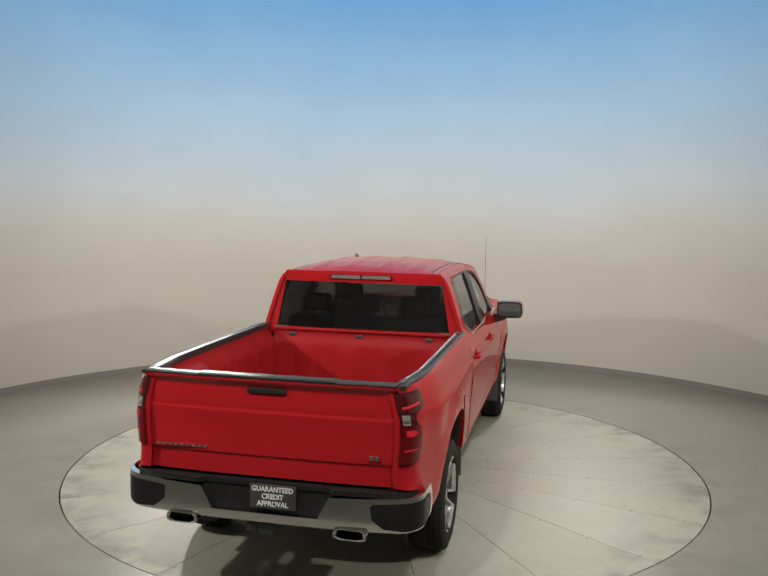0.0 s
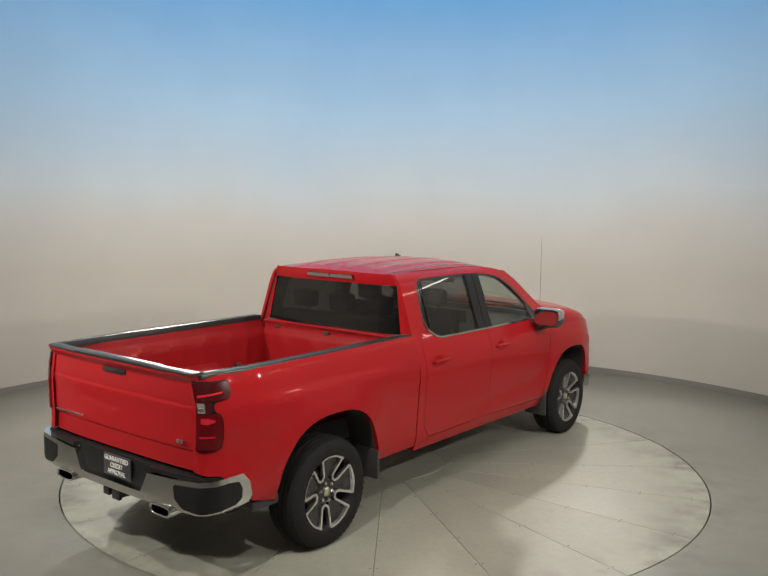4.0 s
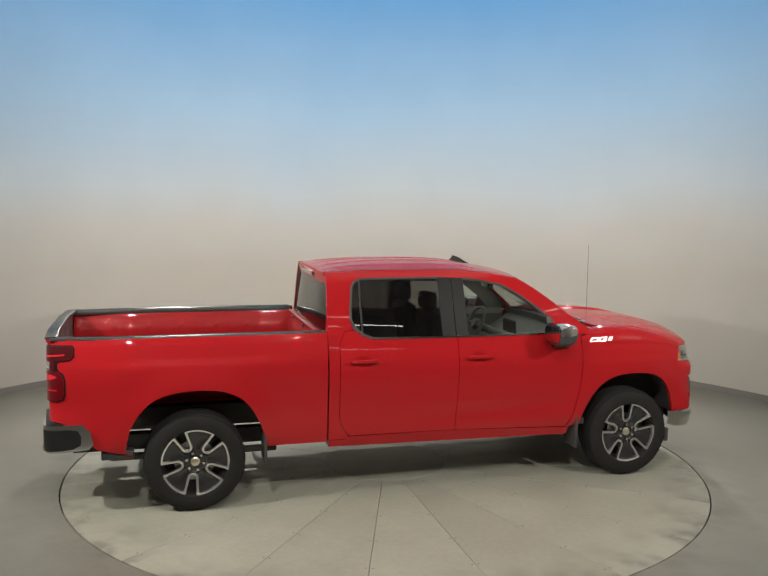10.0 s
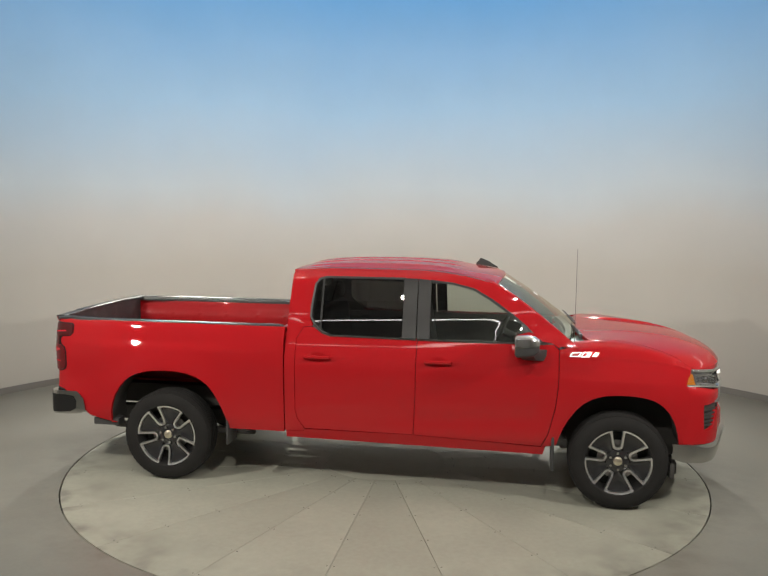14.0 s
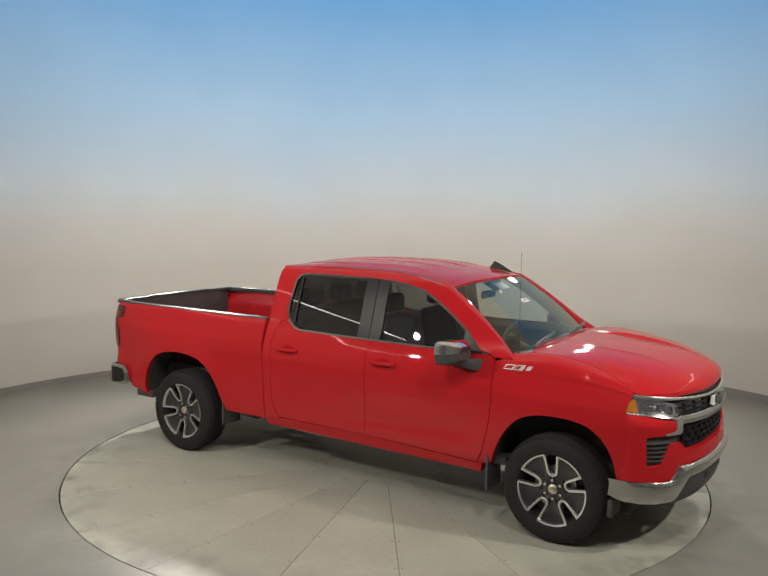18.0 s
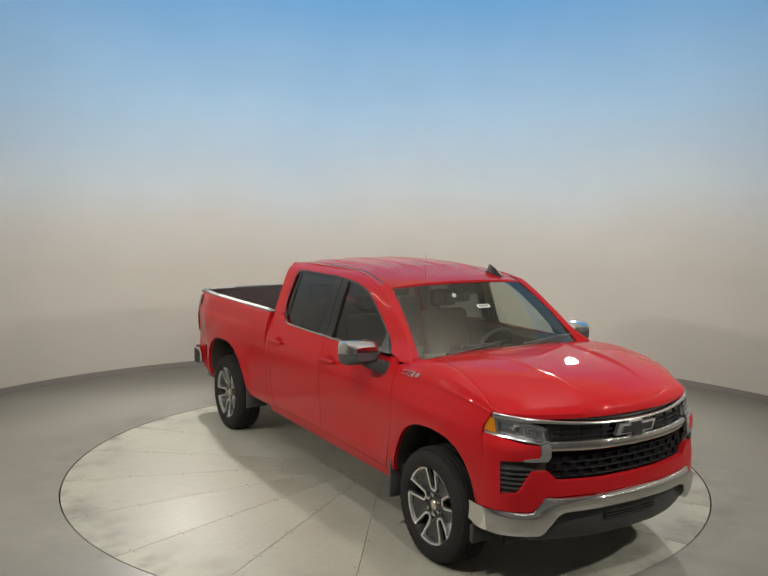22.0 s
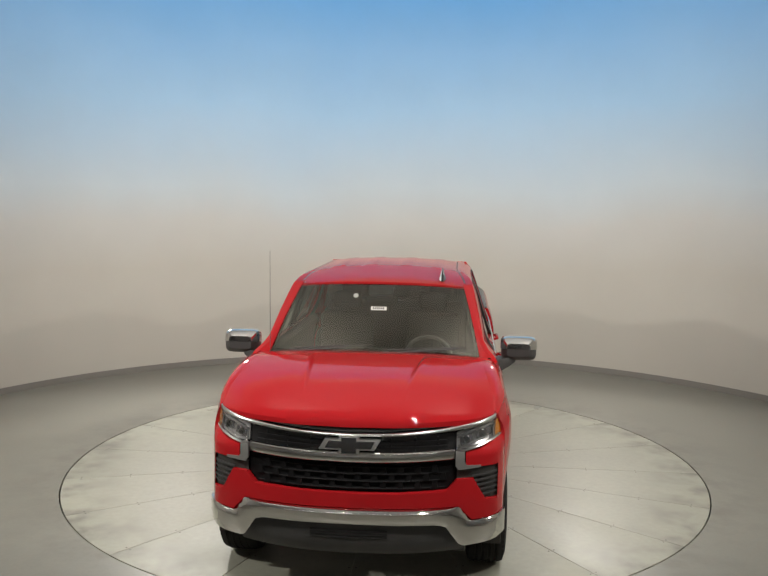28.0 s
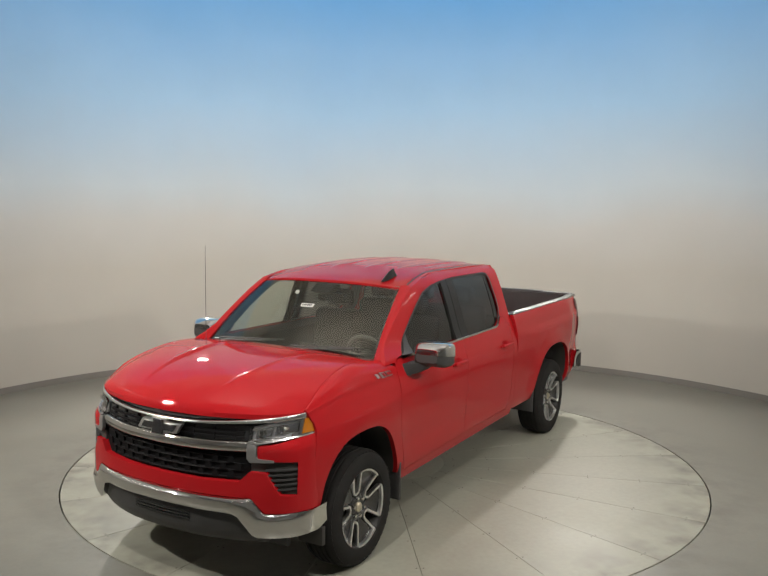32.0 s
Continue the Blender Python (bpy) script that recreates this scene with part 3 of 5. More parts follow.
# bright red strips that put the lens highlights into colour
def build_upper_element(bm):
    return sheet(bm, [(-2.985, 1.312), (-2.84, 1.330), (-2.84, 1.341), (-2.985, 1.326)], tail_place(0.015), 0.02, (0.01, -0.01, 0))


def build_lower_element(bm):
    return sheet(bm, [(-2.985, 1.050), (-2.89, 1.050), (-2.89, 1.060), (-2.985, 1.062)], tail_place(0.015), 0.02, (0.01, -0.01, 0))


def build_element(bm):
    return sheet(bm, [(-2.975, 1.145), (-2.93, 1.140), (-2.89, 1.155), (-2.89, 1.165), (-2.93, 1.180), (-2.975, 1.180)], tail_place(0.015), 0.02, (0.01, -0.01, 0))


for s, lamp in zip((1, -1), both("tail_lamp", build_tail_lower, RED_LENS, truck, "dark red tail lamp with a clear reversing band")):
    for nm, fn, mt, lb in (("lamp_housing", build_housing, MESH, "black lamp housing edge"), ("upper_lens", build_tail_upper, DARK_LENS, "smoked red upper lens"), ("waist_lens", build_tail_mid, DARK_LENS, "smoked red waist lens"), ("reverse_lens", build_reverse, SMOKE_LENS, "clear reversing lens"), ("reverse_bulb", build_bulb, BRIGHT, "bright reflector of the reversing lamp"), ("lens_glint", build_element, GLINT_RED, "bright red spot painted as a highlight in the lens"), ("lens_glint", build_upper_element, GLINT_RED, "bright red bar painted as a highlight in the lens"), ("lens_glint", build_lower_element, GLINT_RED, "bright red bar painted as a highlight in the lens")):
        bm = fn(bmesh.new())
        part(nm, bm if s == 1 else mirrored(bm), mt, lamp, lb)

# --- rear bumper ---


def rear_x(y):
    return -3.065 + 0.035 * (abs(y) / 0.85) ** 3


def rear_face(off):
    """The bumper's skin: across the back, round the corner past y = 0.86, then forward along the side."""
    def place(u, v):
        ay, s = abs(u) * 0.972, (1 if u >= 0 else -1)
        tuck = 0.02 * step(0.60 - v, 0, 0.10)
        if ay <= 0.86:
            return Vector((rear_x(ay) - off + tuck, s * ay, v))
        r, d = 0.14 + off, ay - 0.86
        x0, arc = rear_x(0.86) + 0.14, 0.14 * math.pi / 2
        a = min(d, arc) / 0.14
        x, y = x0 - r * math.cos(a), 0.86 + r * math.sin(a)
        if d > arc:
            x += d - arc
        return Vector((x + tuck * math.cos(a), s * (y - tuck * math.sin(a)), v))
    return place


def build_rear_chrome(bm):
    centre = [(-0.36, 0.545), (0.36, 0.545), (0.36, 0.604), (-0.36, 0.604)]
    left = [(0.36, 0.545), (0.62, 0.545), (0.88, 0.548), (1.06, 0.565), (1.20, 0.572), (1.27, 0.580), (1.305, 0.62), (1.285, 0.72), (1.225, 0.783), (1.08, 0.786), (0.70, 0.757), (0.44, 0.747), (0.36, 0.604)]
    for o in (centre, left, [(-u, v) for u, v in left][::-1]):
        sheet(bm, o, rear_face(0), 0.035, (0.05, 0, 0))
    return bm


rear_bumper = part("rear_bumper", build_rear_chrome(bmesh.new()), CHROME, truck, "chrome rear bumper with black step pads")
part("step_pad", sheet(bmesh.new(), [(-2.74, -0.955), (-2.74, 0.955), (-2.90, 0.955), (-2.97, 0.90), (-3.02, 0.79), (-3.055, 0.45), (-3.02, 0.42), (-3.02, -0.42), (-3.055, -0.45), (-3.02, -0.79), (-2.97, -0.90), (-2.90, -0.955)], lambda u, v: Vector((u, v, 0.793 - 0.010 * (abs(v) / 1.0) ** 6)), 0.12, (0, 0, -0.03)), PILLAR_BLACK, rear_bumper, "black ribbed step pad")
part("plate_recess", sheet(bmesh.new(), [(-0.37, 0.60), (0.37, 0.60), (0.44, 0.75), (0.44, 0.785), (-0.44, 0.785), (-0.44, 0.75)], lambda u, v: Vector((-3.012, u, v)), 0.06, (0.05, 0, 0)), PILLAR_BLACK, rear_bumper, "black recess behind the plate")
dealer_plate = part("dealer_plate", box(bmesh.new(), -3.038, -3.024, -0.205, 0.105, 0.628, 0.784, 0.006), BLACK, rear_bumper, "black plate with white printed words")


def lettering(name, text, size, m, mat, parent, depth=0.001):
    """Words cut from the built-in font as a mesh."""
    cu = bpy.data.curves.new(name, "FONT")
    cu.body, cu.size, cu.align_x, cu.align_y, cu.extrude, cu.offset = text, size, "CENTER", "CENTER", depth, size * 0.028
    tmp = bpy.data.objects.new(name, cu)
    scene.collection.objects.link(tmp)
    me = bpy.data.meshes.new_from_object(tmp.evaluated_get(bpy.context.evaluated_depsgraph_get()))
    bpy.data.objects.remove(tmp)
    me.name = name
    me.materials.clear()
    me.materials.append(mat)
    me.transform(m)
    ob = new(name, me)
    ob.parent = parent
    return ob


BACK = Matrix(((0, 0, -1, 0), (-1, 0, 0, 0), (0, 1, 0, 0), (0, 0, 0, 1)))
for i, word in enumerate(("GUARANTEED", "CREDIT", "APPROVAL")):
    lettering("plate_words", word, 0.046, Matrix.Translation((-3.0395, -0.05, 0.754 - 0.047 * i)) @ BACK @ Matrix.Diagonal((0.92, 1, 1, 1)), WHITE, dealer_plate)


def build_corner_step(bm):
    """Black foot recess in the bumper's corner."""
    out = [(0.715, 0.63), (0.79, 0.572), (0.92, 0.563), (1.06, 0.580), (1.20, 0.592), (1.258, 0.622), (1.262, 0.69), (1.235, 0.736), (1.15, 0.748), (0.98, 0.744), (0.72, 0.724), (0.705, 0.71)]
    return sheet(bm, out, rear_face(0.004), 0.03, (0.003, 0, 0))


both("corner_step", build_corner_step, PILLAR_BLACK, rear_bumper, "black foot step in the bumper corner")


def build_exhaust(bm):
    """A flattened chrome tip, open at the back."""
    n = 20
    rings = []
    for x, k in ((-2.82, 1.0), (-3.065, 1.0), (-3.068, 0.93), (-3.062, 0.80), (-2.9, 0.78)):
        ring = []
        for i in range(n):
            a = 2 * math.pi * i / n
            c, s = math.cos(a), math.sin(a)
            ring.append(bm.verts.new((x, 0.56 + 0.108 * k * math.copysign(abs(c) ** 0.5, c), 0.524 + 0.036 * (k if k == 1 else k * 0.9) * math.copysign(abs(s) ** 0.6, s))))
        rings.append(ring)
    for p, q in zip(rings, rings[1:]):
        for i in range(n):
            bm.faces.new((p[i], p[(i + 1) % n], q[(i + 1) % n], q[i]))
    return bm


for s, ex in zip((1, -1), both("exhaust_tip", build_exhaust, CHROME, truck, "chrome trapezoid exhaust tip")):
    part("bore", box(bmesh.new(), -2.95, -2.93, s * 0.56 - 0.08, s * 0.56 + 0.08, 0.502, 0.542), UNDER, ex, "black block inside the tip")


def build_hitch(bm):
    box(bm, -3.0, -2.75, -0.033, 0.033, 0.46, 0.525, 0.006)
    box(bm, -3.02, -2.99, -0.045, 0.045, 0.45, 0.535, 0.008)
    box(bm, -2.90, -2.82, -0.55, 0.55, 0.47, 0.53, 0.01)
    return box(bm, -3.03, -2.99, 0.06, 0.13, 0.47, 0.535, 0.006)


part("tow_hitch", build_hitch(bmesh.new()), BLACK, truck, "black receiver hitch with a wiring socket")

# --- cab sides and doors ---


def cab_side(u, v):
    if v <= 1.38:
        y = HALF(v)
    else:
        y = UPPER(v)
        y = y + (HALF(1.38) - UPPER(1.38)) * (1 - step(v, 1.38, 1.46))
    y = flare(u, v, HUB_F, y)
    y -= 0.05 * step(u, 0.9, 1.75) * step(v, 1.38, 1.5) + 0.03 * step(u, 1.0, 1.5) * step(v, 1.7, 1.9)
    for hx in (-0.455, 0.60):
        if abs(u - hx) < 0.16 and abs(v - 1.19) < 0.1:
            y -= 0.022 * math.exp(-((u - hx) / 0.055) ** 4 - ((v - 1.19) / 0.034) ** 4)
    y -= 0.007 * math.exp(-((v - 0.66 - 0.06 * u) / 0.07) ** 2) * step(u, -0.5, 0.6) * (1 - step(u, 1.3, 1.6))
    return Vector((u, y, v))


def build_rear_door(bm):
    out = [(0.388, 0.545), (0.403, 0.90), (0.408, 1.378), (-0.33, 1.378), (-0.42, 1.395), (-0.50, 1.45), (-0.602, 1.445), (-0.657, 1.343), (-0.660, 0.72), (-0.640, 0.638), (-0.576, 0.550)]
    return sheet(bm, out, cab_side, 0.05, (0, -0.03, 0), gu=0.022, gv=0.017)


def build_front_door(bm):
    out = [(0.393, 0.545), (1.479, 0.505), (1.534, 0.62), (1.589, 0.85), (1.609, 1.05), (1.609, 1.335), (1.56, 1.375), (0.413, 1.378), (0.408, 0.90)]
    return sheet(bm, out, cab_side, 0.05, (0, -0.03, 0), gu=0.022, gv=0.017)


rear_doors = both("rear_door", build_rear_door, PAINT, truck)
front_doors = both("front_door", build_front_door, PAINT, truck)


def build_cab_frame(bm):
    """C pillar, roof rail and A pillar in one pressing round the side windows."""
    out = [(-0.755, 0.52), (-0.755, 1.40), (-0.742, 1.80), (-0.735, 1.935), (-0.3, 1.945), (0.45, 1.942), (0.80, 1.915), (1.04, 1.865), (1.20, 1.775), (1.45, 1.60), (1.72, 1.40), (1.76, 1.36), (1.612, 1.36),
           (1.612, 1.345), (1.555, 1.385), (1.46, 1.40), (1.33, 1.515), (1.20, 1.615), (1.04, 1.725), (0.88, 1.812), (0.70, 1.853), (0.506, 1.873), (0.10, 1.886), (-0.42, 1.882), (-0.49, 1.868), (-0.525, 1.82), (-0.548, 1.62), (-0.55, 1.52), (-0.53, 1.47), (-0.505, 1.457),
           (-0.605, 1.448), (-0.662, 1.345), (-0.665, 0.72), (-0.645, 0.635), (-0.58, 0.545), (-0.60, 0.52)]
    return sheet(bm, out, cab_side, 0.05, (0, -0.035, 0))


both("cab_frame", build_cab_frame, PAINT, truck)


def build_pillar_trim(bm):
    """Dark lining inside the pillars and the roof rail."""
    out = [(-0.74, 1.36), (-0.73, 1.92), (0.80, 1.90), (1.04, 1.85), (1.45, 1.58), (1.70, 1.38), (1.44, 1.38), (1.31, 1.505), (1.18, 1.605), (1.02, 1.712), (0.87, 1.797), (0.70, 1.84), (-0.40, 1.865), (-0.47, 1.85), (-0.51, 1.81), (-0.53, 1.52), (-0.40, 1.39), (-0.36, 1.36)]
    return sheet(bm, out, lambda u, v: cab_side(u, v) - Vector((0, 0.042, 0)), 0.08)


both("pillar_trim", build_pillar_trim, DASH, truck, "grey pillar lining")


def build_rocker(bm):
    def place(u, v):
        return Vector((u, HALF(v) - 0.004, v))
    return sheet(bm, [(-0.75, 0.455), (1.50, 0.425), (1.52, 0.50), (1.47, 0.497), (0.39, 0.541), (-0.58, 0.541), (-0.60, 0.516), (-0.75, 0.515)], place, 0.08, (0, -0.12, 0.0), gv=0.02)


both("rocker_panel", build_rocker, PAINT, truck)


def pane(out, off=-0.012):
    def place(u, v):
        y = 0.918 - 0.30 * (v - 1.40) - 0.09 * (v - 1.40) ** 2
        y -= 0.05 * step(u, 0.9, 1.75) * step(v, 1.38, 1.5) + 0.03 * step(u, 1.0, 1.5) * step(v, 1.7, 1.9)
        return Vector((u, y + off, v))
    return lambda bm: sheet(bm, out, place, 0.08, (0, -0.005, 0))


REAR_PANE = [(-0.375, 1.392), (-0.44, 1.415), (-0.505, 1.47), (-0.545, 1.54), (-0.545, 1.62), (-0.522, 1.82), (-0.485, 1.865), (-0.42, 1.88), (0.285, 1.882), (0.285, 1.38)]
FRONT_PANE = [(0.50, 1.38), (1.44, 1.395), (1.33, 1.512), (1.20, 1.612), (1.04, 1.722), (0.88, 1.809), (0.70, 1.85), (0.50, 1.871)]
REAR_EDGE = [(-0.375, 1.392), (-0.44, 1.415), (-0.505, 1.47), (-0.545, 1.54), (-0.545, 1.62), (-0.522, 1.82), (-0.485, 1.865), (-0.42, 1.88), (0.285, 1.882)]
FRONT_EDGE = [(1.44, 1.395), (1.33, 1.512), (1.20, 1.612), (1.04, 1.722), (0.88, 1.809), (0.70, 1.85), (0.50, 1.871)]


def strip(line, width, off, closed=False):
    """A thin raised strip that follows a line on the cab side."""
    def build(bm):
        pts = [cab_side(u, v) for u, v in line]
        n = len(pts)
        rows = []
        for i, p in enumerate(pts):
            a, b = pts[max(0, i - 1)], pts[min(n - 1, i + 1)]
            t = (b - a).normalized()
            side = Vector((-t.z, 0, t.x)) * width
            o = Vector((0, off, 0))
            rows.append([bm.verts.new(c) for c in (p - side * 0.5, p - side * 0.5 + o, p + side * 0.5 + o, p + side * 0.5)])
        for p, q in zip(rows, rows[1:]):
            for k in range(4):
                bm.faces.new((p[k], q[k], q[(k + 1) % 4], p[(k + 1) % 4]))
        bm.faces.new(rows[0])
        bm.faces.new(rows[-1])
        return bm
    return build


for k, s in enumerate((1, -1)):
    def side(bm, s=s):
        return bm if s == 1 else mirrored(bm)
    rd, fd = rear_doors[k], front_doors[k]
    ob = part("rear_pane", side(pane(REAR_PANE)(bmesh.new())), PRIVACY, rd, "dark privacy glass")
    part("quarter_bar", side(strip([(-0.452, 1.42), (-0.452, 1.865)], 0.020, 0.001)(bmesh.new())), PILLAR_BLACK, rd, "black divider bar")
    part("window_seal", side(strip(REAR_EDGE, 0.020, 0.002)(bmesh.new())), BLACK, rd, "black rubber window seal")
    part("belt_strip", side(strip([(-0.52, 1.465), (-0.43, 1.405), (-0.36, 1.385), (0.40, 1.377)], 0.016, 0.010)(bmesh.new())), CHROME, rd, "thin chrome belt strip")
    part("pillar_cover", side(sheet(bmesh.new(), [(0.275, 1.385), (0.397, 1.385), (0.390, 1.885), (0.27, 1.886)], lambda u, v: cab_side(u, v) + Vector((0, 0.004, 0)), 0.08, (0, -0.02, 0))), PILLAR_BLACK, rd, "black pillar cover")
    ob = part("front_pane", side(pane(FRONT_PANE)(bmesh.new())), FRONT_GLASS, fd, "lightly tinted door glass")
    part("window_seal", side(strip(FRONT_EDGE, 0.020, 0.002)(bmesh.new())), BLACK, fd, "black rubber window seal")
    part("belt_strip", side(strip([(0.41, 1.377), (1.0, 1.377), (1.50, 1.382)], 0.016, 0.010)(bmesh.new())), CHROME, fd, "thin chrome belt strip")
    part("pillar_cover", side(sheet(bmesh.new(), [(0.405, 1.385), (0.515, 1.385), (0.508, 1.876), (0.398, 1.884)], lambda u, v: cab_side(u, v) + Vector((0, 0.004, 0)), 0.08, (0, -0.02, 0))), PILLAR_BLACK, fd, "black pillar cover")
    part("mirror_sail", side(sheet(bmesh.new(), [(1.30, 1.388), (1.475, 1.395), (1.335, 1.512), (1.30, 1.53)], lambda u, v: cab_side(u, v) + Vector((0, 0.006, 0)), 0.06, (0, -0.02, 0))), BLACK, fd, "black mirror sail")
    for dr, x in ((rd, -0.455), (fd, 0.60)):
        def build_handle(bm, x=x):
            y = HALF(1.195)
            box(bm, x - 0.118, x + 0.118, y + 0.014, y + 0.044, 1.186, 1.216, 0.011, 3)
            box(bm, x - 0.12, x - 0.09, y - 0.01, y + 0.02, 1.183, 1.207, 0.004)
            return box(bm, x + 0.09, x + 0.12, y - 0.01, y + 0.02, 1.183, 1.207, 0.004)
        hd = part("door_handle", side(build_handle(bmesh.new())), PAINT, dr)

# --- hood ---
HOOD_Z = curve([(1.70, 1.412), (1.95, 1.437), (2.20, 1.442), (2.45, 1.424), (2.65, 1.393), (2.80, 1.352), (2.90, 1.314), (2.975, 1.276), (3.02, 1.243), (3.045, 1.210)])


HOOD_SEAM = curve([(1.80, 1.405), (1.90, 1.415), (2.05, 1.418), (2.20, 1.402), (2.36, 1.370), (2.53, 1.315), (2.60, 1.277), (2.66, 1.238), (2.73, 1.205)])


def hood_base(u, v):
    y = v * (0.83 + 0.06 * step(u, 0.25, 1.0))
    ay = abs(y)
    back = 1.86 - 0.10 * (1 - (ay / 0.83) ** 2)
    nose = NOSE(ay) - 0.030
    x = back + (nose - back) * u
    return x, y, HOOD_Z(x + (NOSE(0) - NOSE(ay)) * step(u, 0.50, 1.0))


def hood(u, v):
    """u from the rear edge (0) to the nose (1), v across (-1 to 1); the hood widens towards the headlights."""
    x, y, z = hood_base(u, v)
    ay = abs(y)
    xe, ye, ze = hood_base(u, 1.0)
    z += (HOOD_SEAM(xe) - ze) * abs(v) ** 2.6
    line = 0.445 - 0.13 * u
    bulge = -0.015 * (1 - step(ay, line - 0.030, line)) * (1 - step(u, 0.45, 0.98)) * step(u, 0.02, 0.42)
    dip = 0.005 * math.exp(-((ay - line - 0.01) / 0.02) ** 2) * (1 - step(u, 0.55, 0.8)) * step(u, 0.1, 0.3)
    return Vector((x, y, z + bulge + dip))


HOOD_RIM = [hood(i / 24, 1.0) for i in range(25)]
HOOD_SIDE = curve([(p.x, p.y) for p in HOOD_RIM])
HOOD_EDGE = curve([(p.x, p.z) for p in HOOD_RIM])

# --- front fenders ---
DROP = curve([(2.15, 0.0), (2.35, 0.010), (2.50, 0.030), (2.60, 0.052), (2.68, 0.075)])


def fender(u, v):
    """The fender's side up to its shoulder, then a crown that rolls in to the hood's edge."""
    w = min(v, 1.28)
    y = flare(u, w, HUB_F, HALF(w)) - (0.034 + 0.016 * step(w, 0.95, 1.15)) * max(0.0, (u - 2.25) / 0.40) ** 2
    y += 0.008 * (1 - step(abs(u - HUB_F), 0.30, 0.62)) * (1 - step(v, 1.09, 1.18)) * step(v, 0.60, 0.90)
    y += 0.006 * math.exp(-((v - 1.288) / 0.016) ** 2) * step(u, 1.68, 1.85)
    z = w - DROP(u) * step(w, 0.95, 1.28)
    if v > 1.28:
        q = min(1.0, (v - 1.28) / 0.22)
        ze = HOOD_EDGE(u) - 0.003 - 0.02 * (1 - step(u, 1.72, 1.88))
        cy, cz = y - 0.018, z + (ze - z) * 0.93
        y, z = (1 - q) ** 2 * y + 2 * q * (1 - q) * cy + q * q * (HOOD_SIDE(u) + 0.012), (1 - q) ** 2 * z + 2 * q * (1 - q) * cz + q * q * ze
    return Vector((u, y, z))


def build_fender(bm):
    out = [(1.485, 0.50), (1.54, 0.615), (1.595, 0.85), (1.615, 1.05), (1.615, 1.35), (1.66, 1.37), (1.70, 1.50), (2.68, 1.50), (2.68, 1.28), (2.668, 1.225), (2.655, 1.198), (2.645, 1.13), (2.648, 1.075), (2.655, 1.055), (2.668, 0.95), (2.668, 0.70), (2.668, 0.592), (2.64, 0.578)]
    out += [(HUB_F + x, z) for x, z in ARCH_F[::-1]]
    return sheet(bm, out, fender, 0.045, (0, -0.035, 0), gv=0.015)


fenders = both("front_fender", build_fender, PAINT, truck)
both("wheel_liner", lambda bm: build_fender_lip(bm, ARCH_F, HUB_F, fender), UNDER, truck, "black inner liner of the front wheel arch")
for k, s in enumerate((1, -1)):
    # off-road badge as plain slanted bars
    y = 0.968
    for x, w, mt, z0, z1, lift in ((1.745, 0.078, BADGE, 1.290, 1.333, 0.006), (1.832, 0.068, BADGE, 1.290, 1.333, 0.006), (1.908, 0.036, BADGE, 1.296, 1.328, 0.006), (1.743, 0.060, DULL_RED, 1.297, 1.326, 0.009), (1.820, 0.030, DULL_RED, 1.297, 1.326, 0.009)):
        bm = bmesh.new()
        vs = []
        for dx, zz in ((-w / 2 - 0.012, z0), (w / 2 - 0.012, z0), (w / 2 + 0.012, z1), (-w / 2 + 0.012, z1)):
            c = fender(x + dx, zz)
            vs.append((c.x, c.y + lift, c.z))
        top = [bm.verts.new(c) for c in vs]
        low = [bm.verts.new((c[0], c[1] - 0.012, c[2])) for c in vs]
        bm.faces.new(top)
        for i in range(4):
            bm.faces.new((top[i], top[(i + 1) % 4], low[(i + 1) % 4], low[i]))
        part("badge_bar", bm if s == 1 else mirrored(bm), mt, fenders[k], "plain slanted badge bar")

part("hood", sheet(bmesh.new(), [(0, -1), (1, -1), (1, 1), (0, 1)], hood, 0.02, (0, 0, -0.03), gv=0.011), PAINT, truck)
part("cowl", sheet(bmesh.new(), [(1.64, -0.82), (1.85, -0.82), (1.85, 0.82), (1.64, 0.82)], lambda u, v: Vector((u + 0.10 * (1 - (v / 0.8) ** 2) * 0.6, v, 1.384 + 0.010 * (1 - (v / 0.8) ** 2))), 0.1, (0, 0, -0.05)), BLACK, truck, "black cowl below the windshield")
for s, y0 in ((1, 0.10), (1, -0.62)):
    bm = bmesh.new()
    tube(bm, (1.80, y0, 1.415), (1.735, y0 + 0.56, 1.452), 0.010, 0.008, 8)
    tube(bm, (1.80, y0 + 0.02, 1.440), (1.715, y0 + 0.62, 1.462), 0.006, 0.005, 8)
    box(bm, 1.79, 1.82, y0 - 0.02, y0 + 0.03, 1.385, 1.43, 0.006)
    part("wiper", bm, BLACK, truck, "black wiper arm")


def shield(u, v):
    """u across (-1 to 1), v from the base (0) to the top (1)."""
    half = 0.825 - 0.140 * v
    y = u * half
    k = (y / 0.8) ** 2
    x = (1.845 - 0.15 * k) * (1 - v) + (1.10 - 0.07 * k) * v
    z = (1.385 * (1 - v) + 1.890 * v) + 0.028 * math.sin(math.pi * v) - 0.030 * k * v
    return Vector((x, y, z))


part("windshield", sheet(bmesh.new(), [(-1, 0), (1, 0), (1, 1), (-1, 1)], shield, 0.1, (-0.004, 0, -0.003)), SHIELD, truck, "clear windshield with a dark border")
bm = bmesh.new()
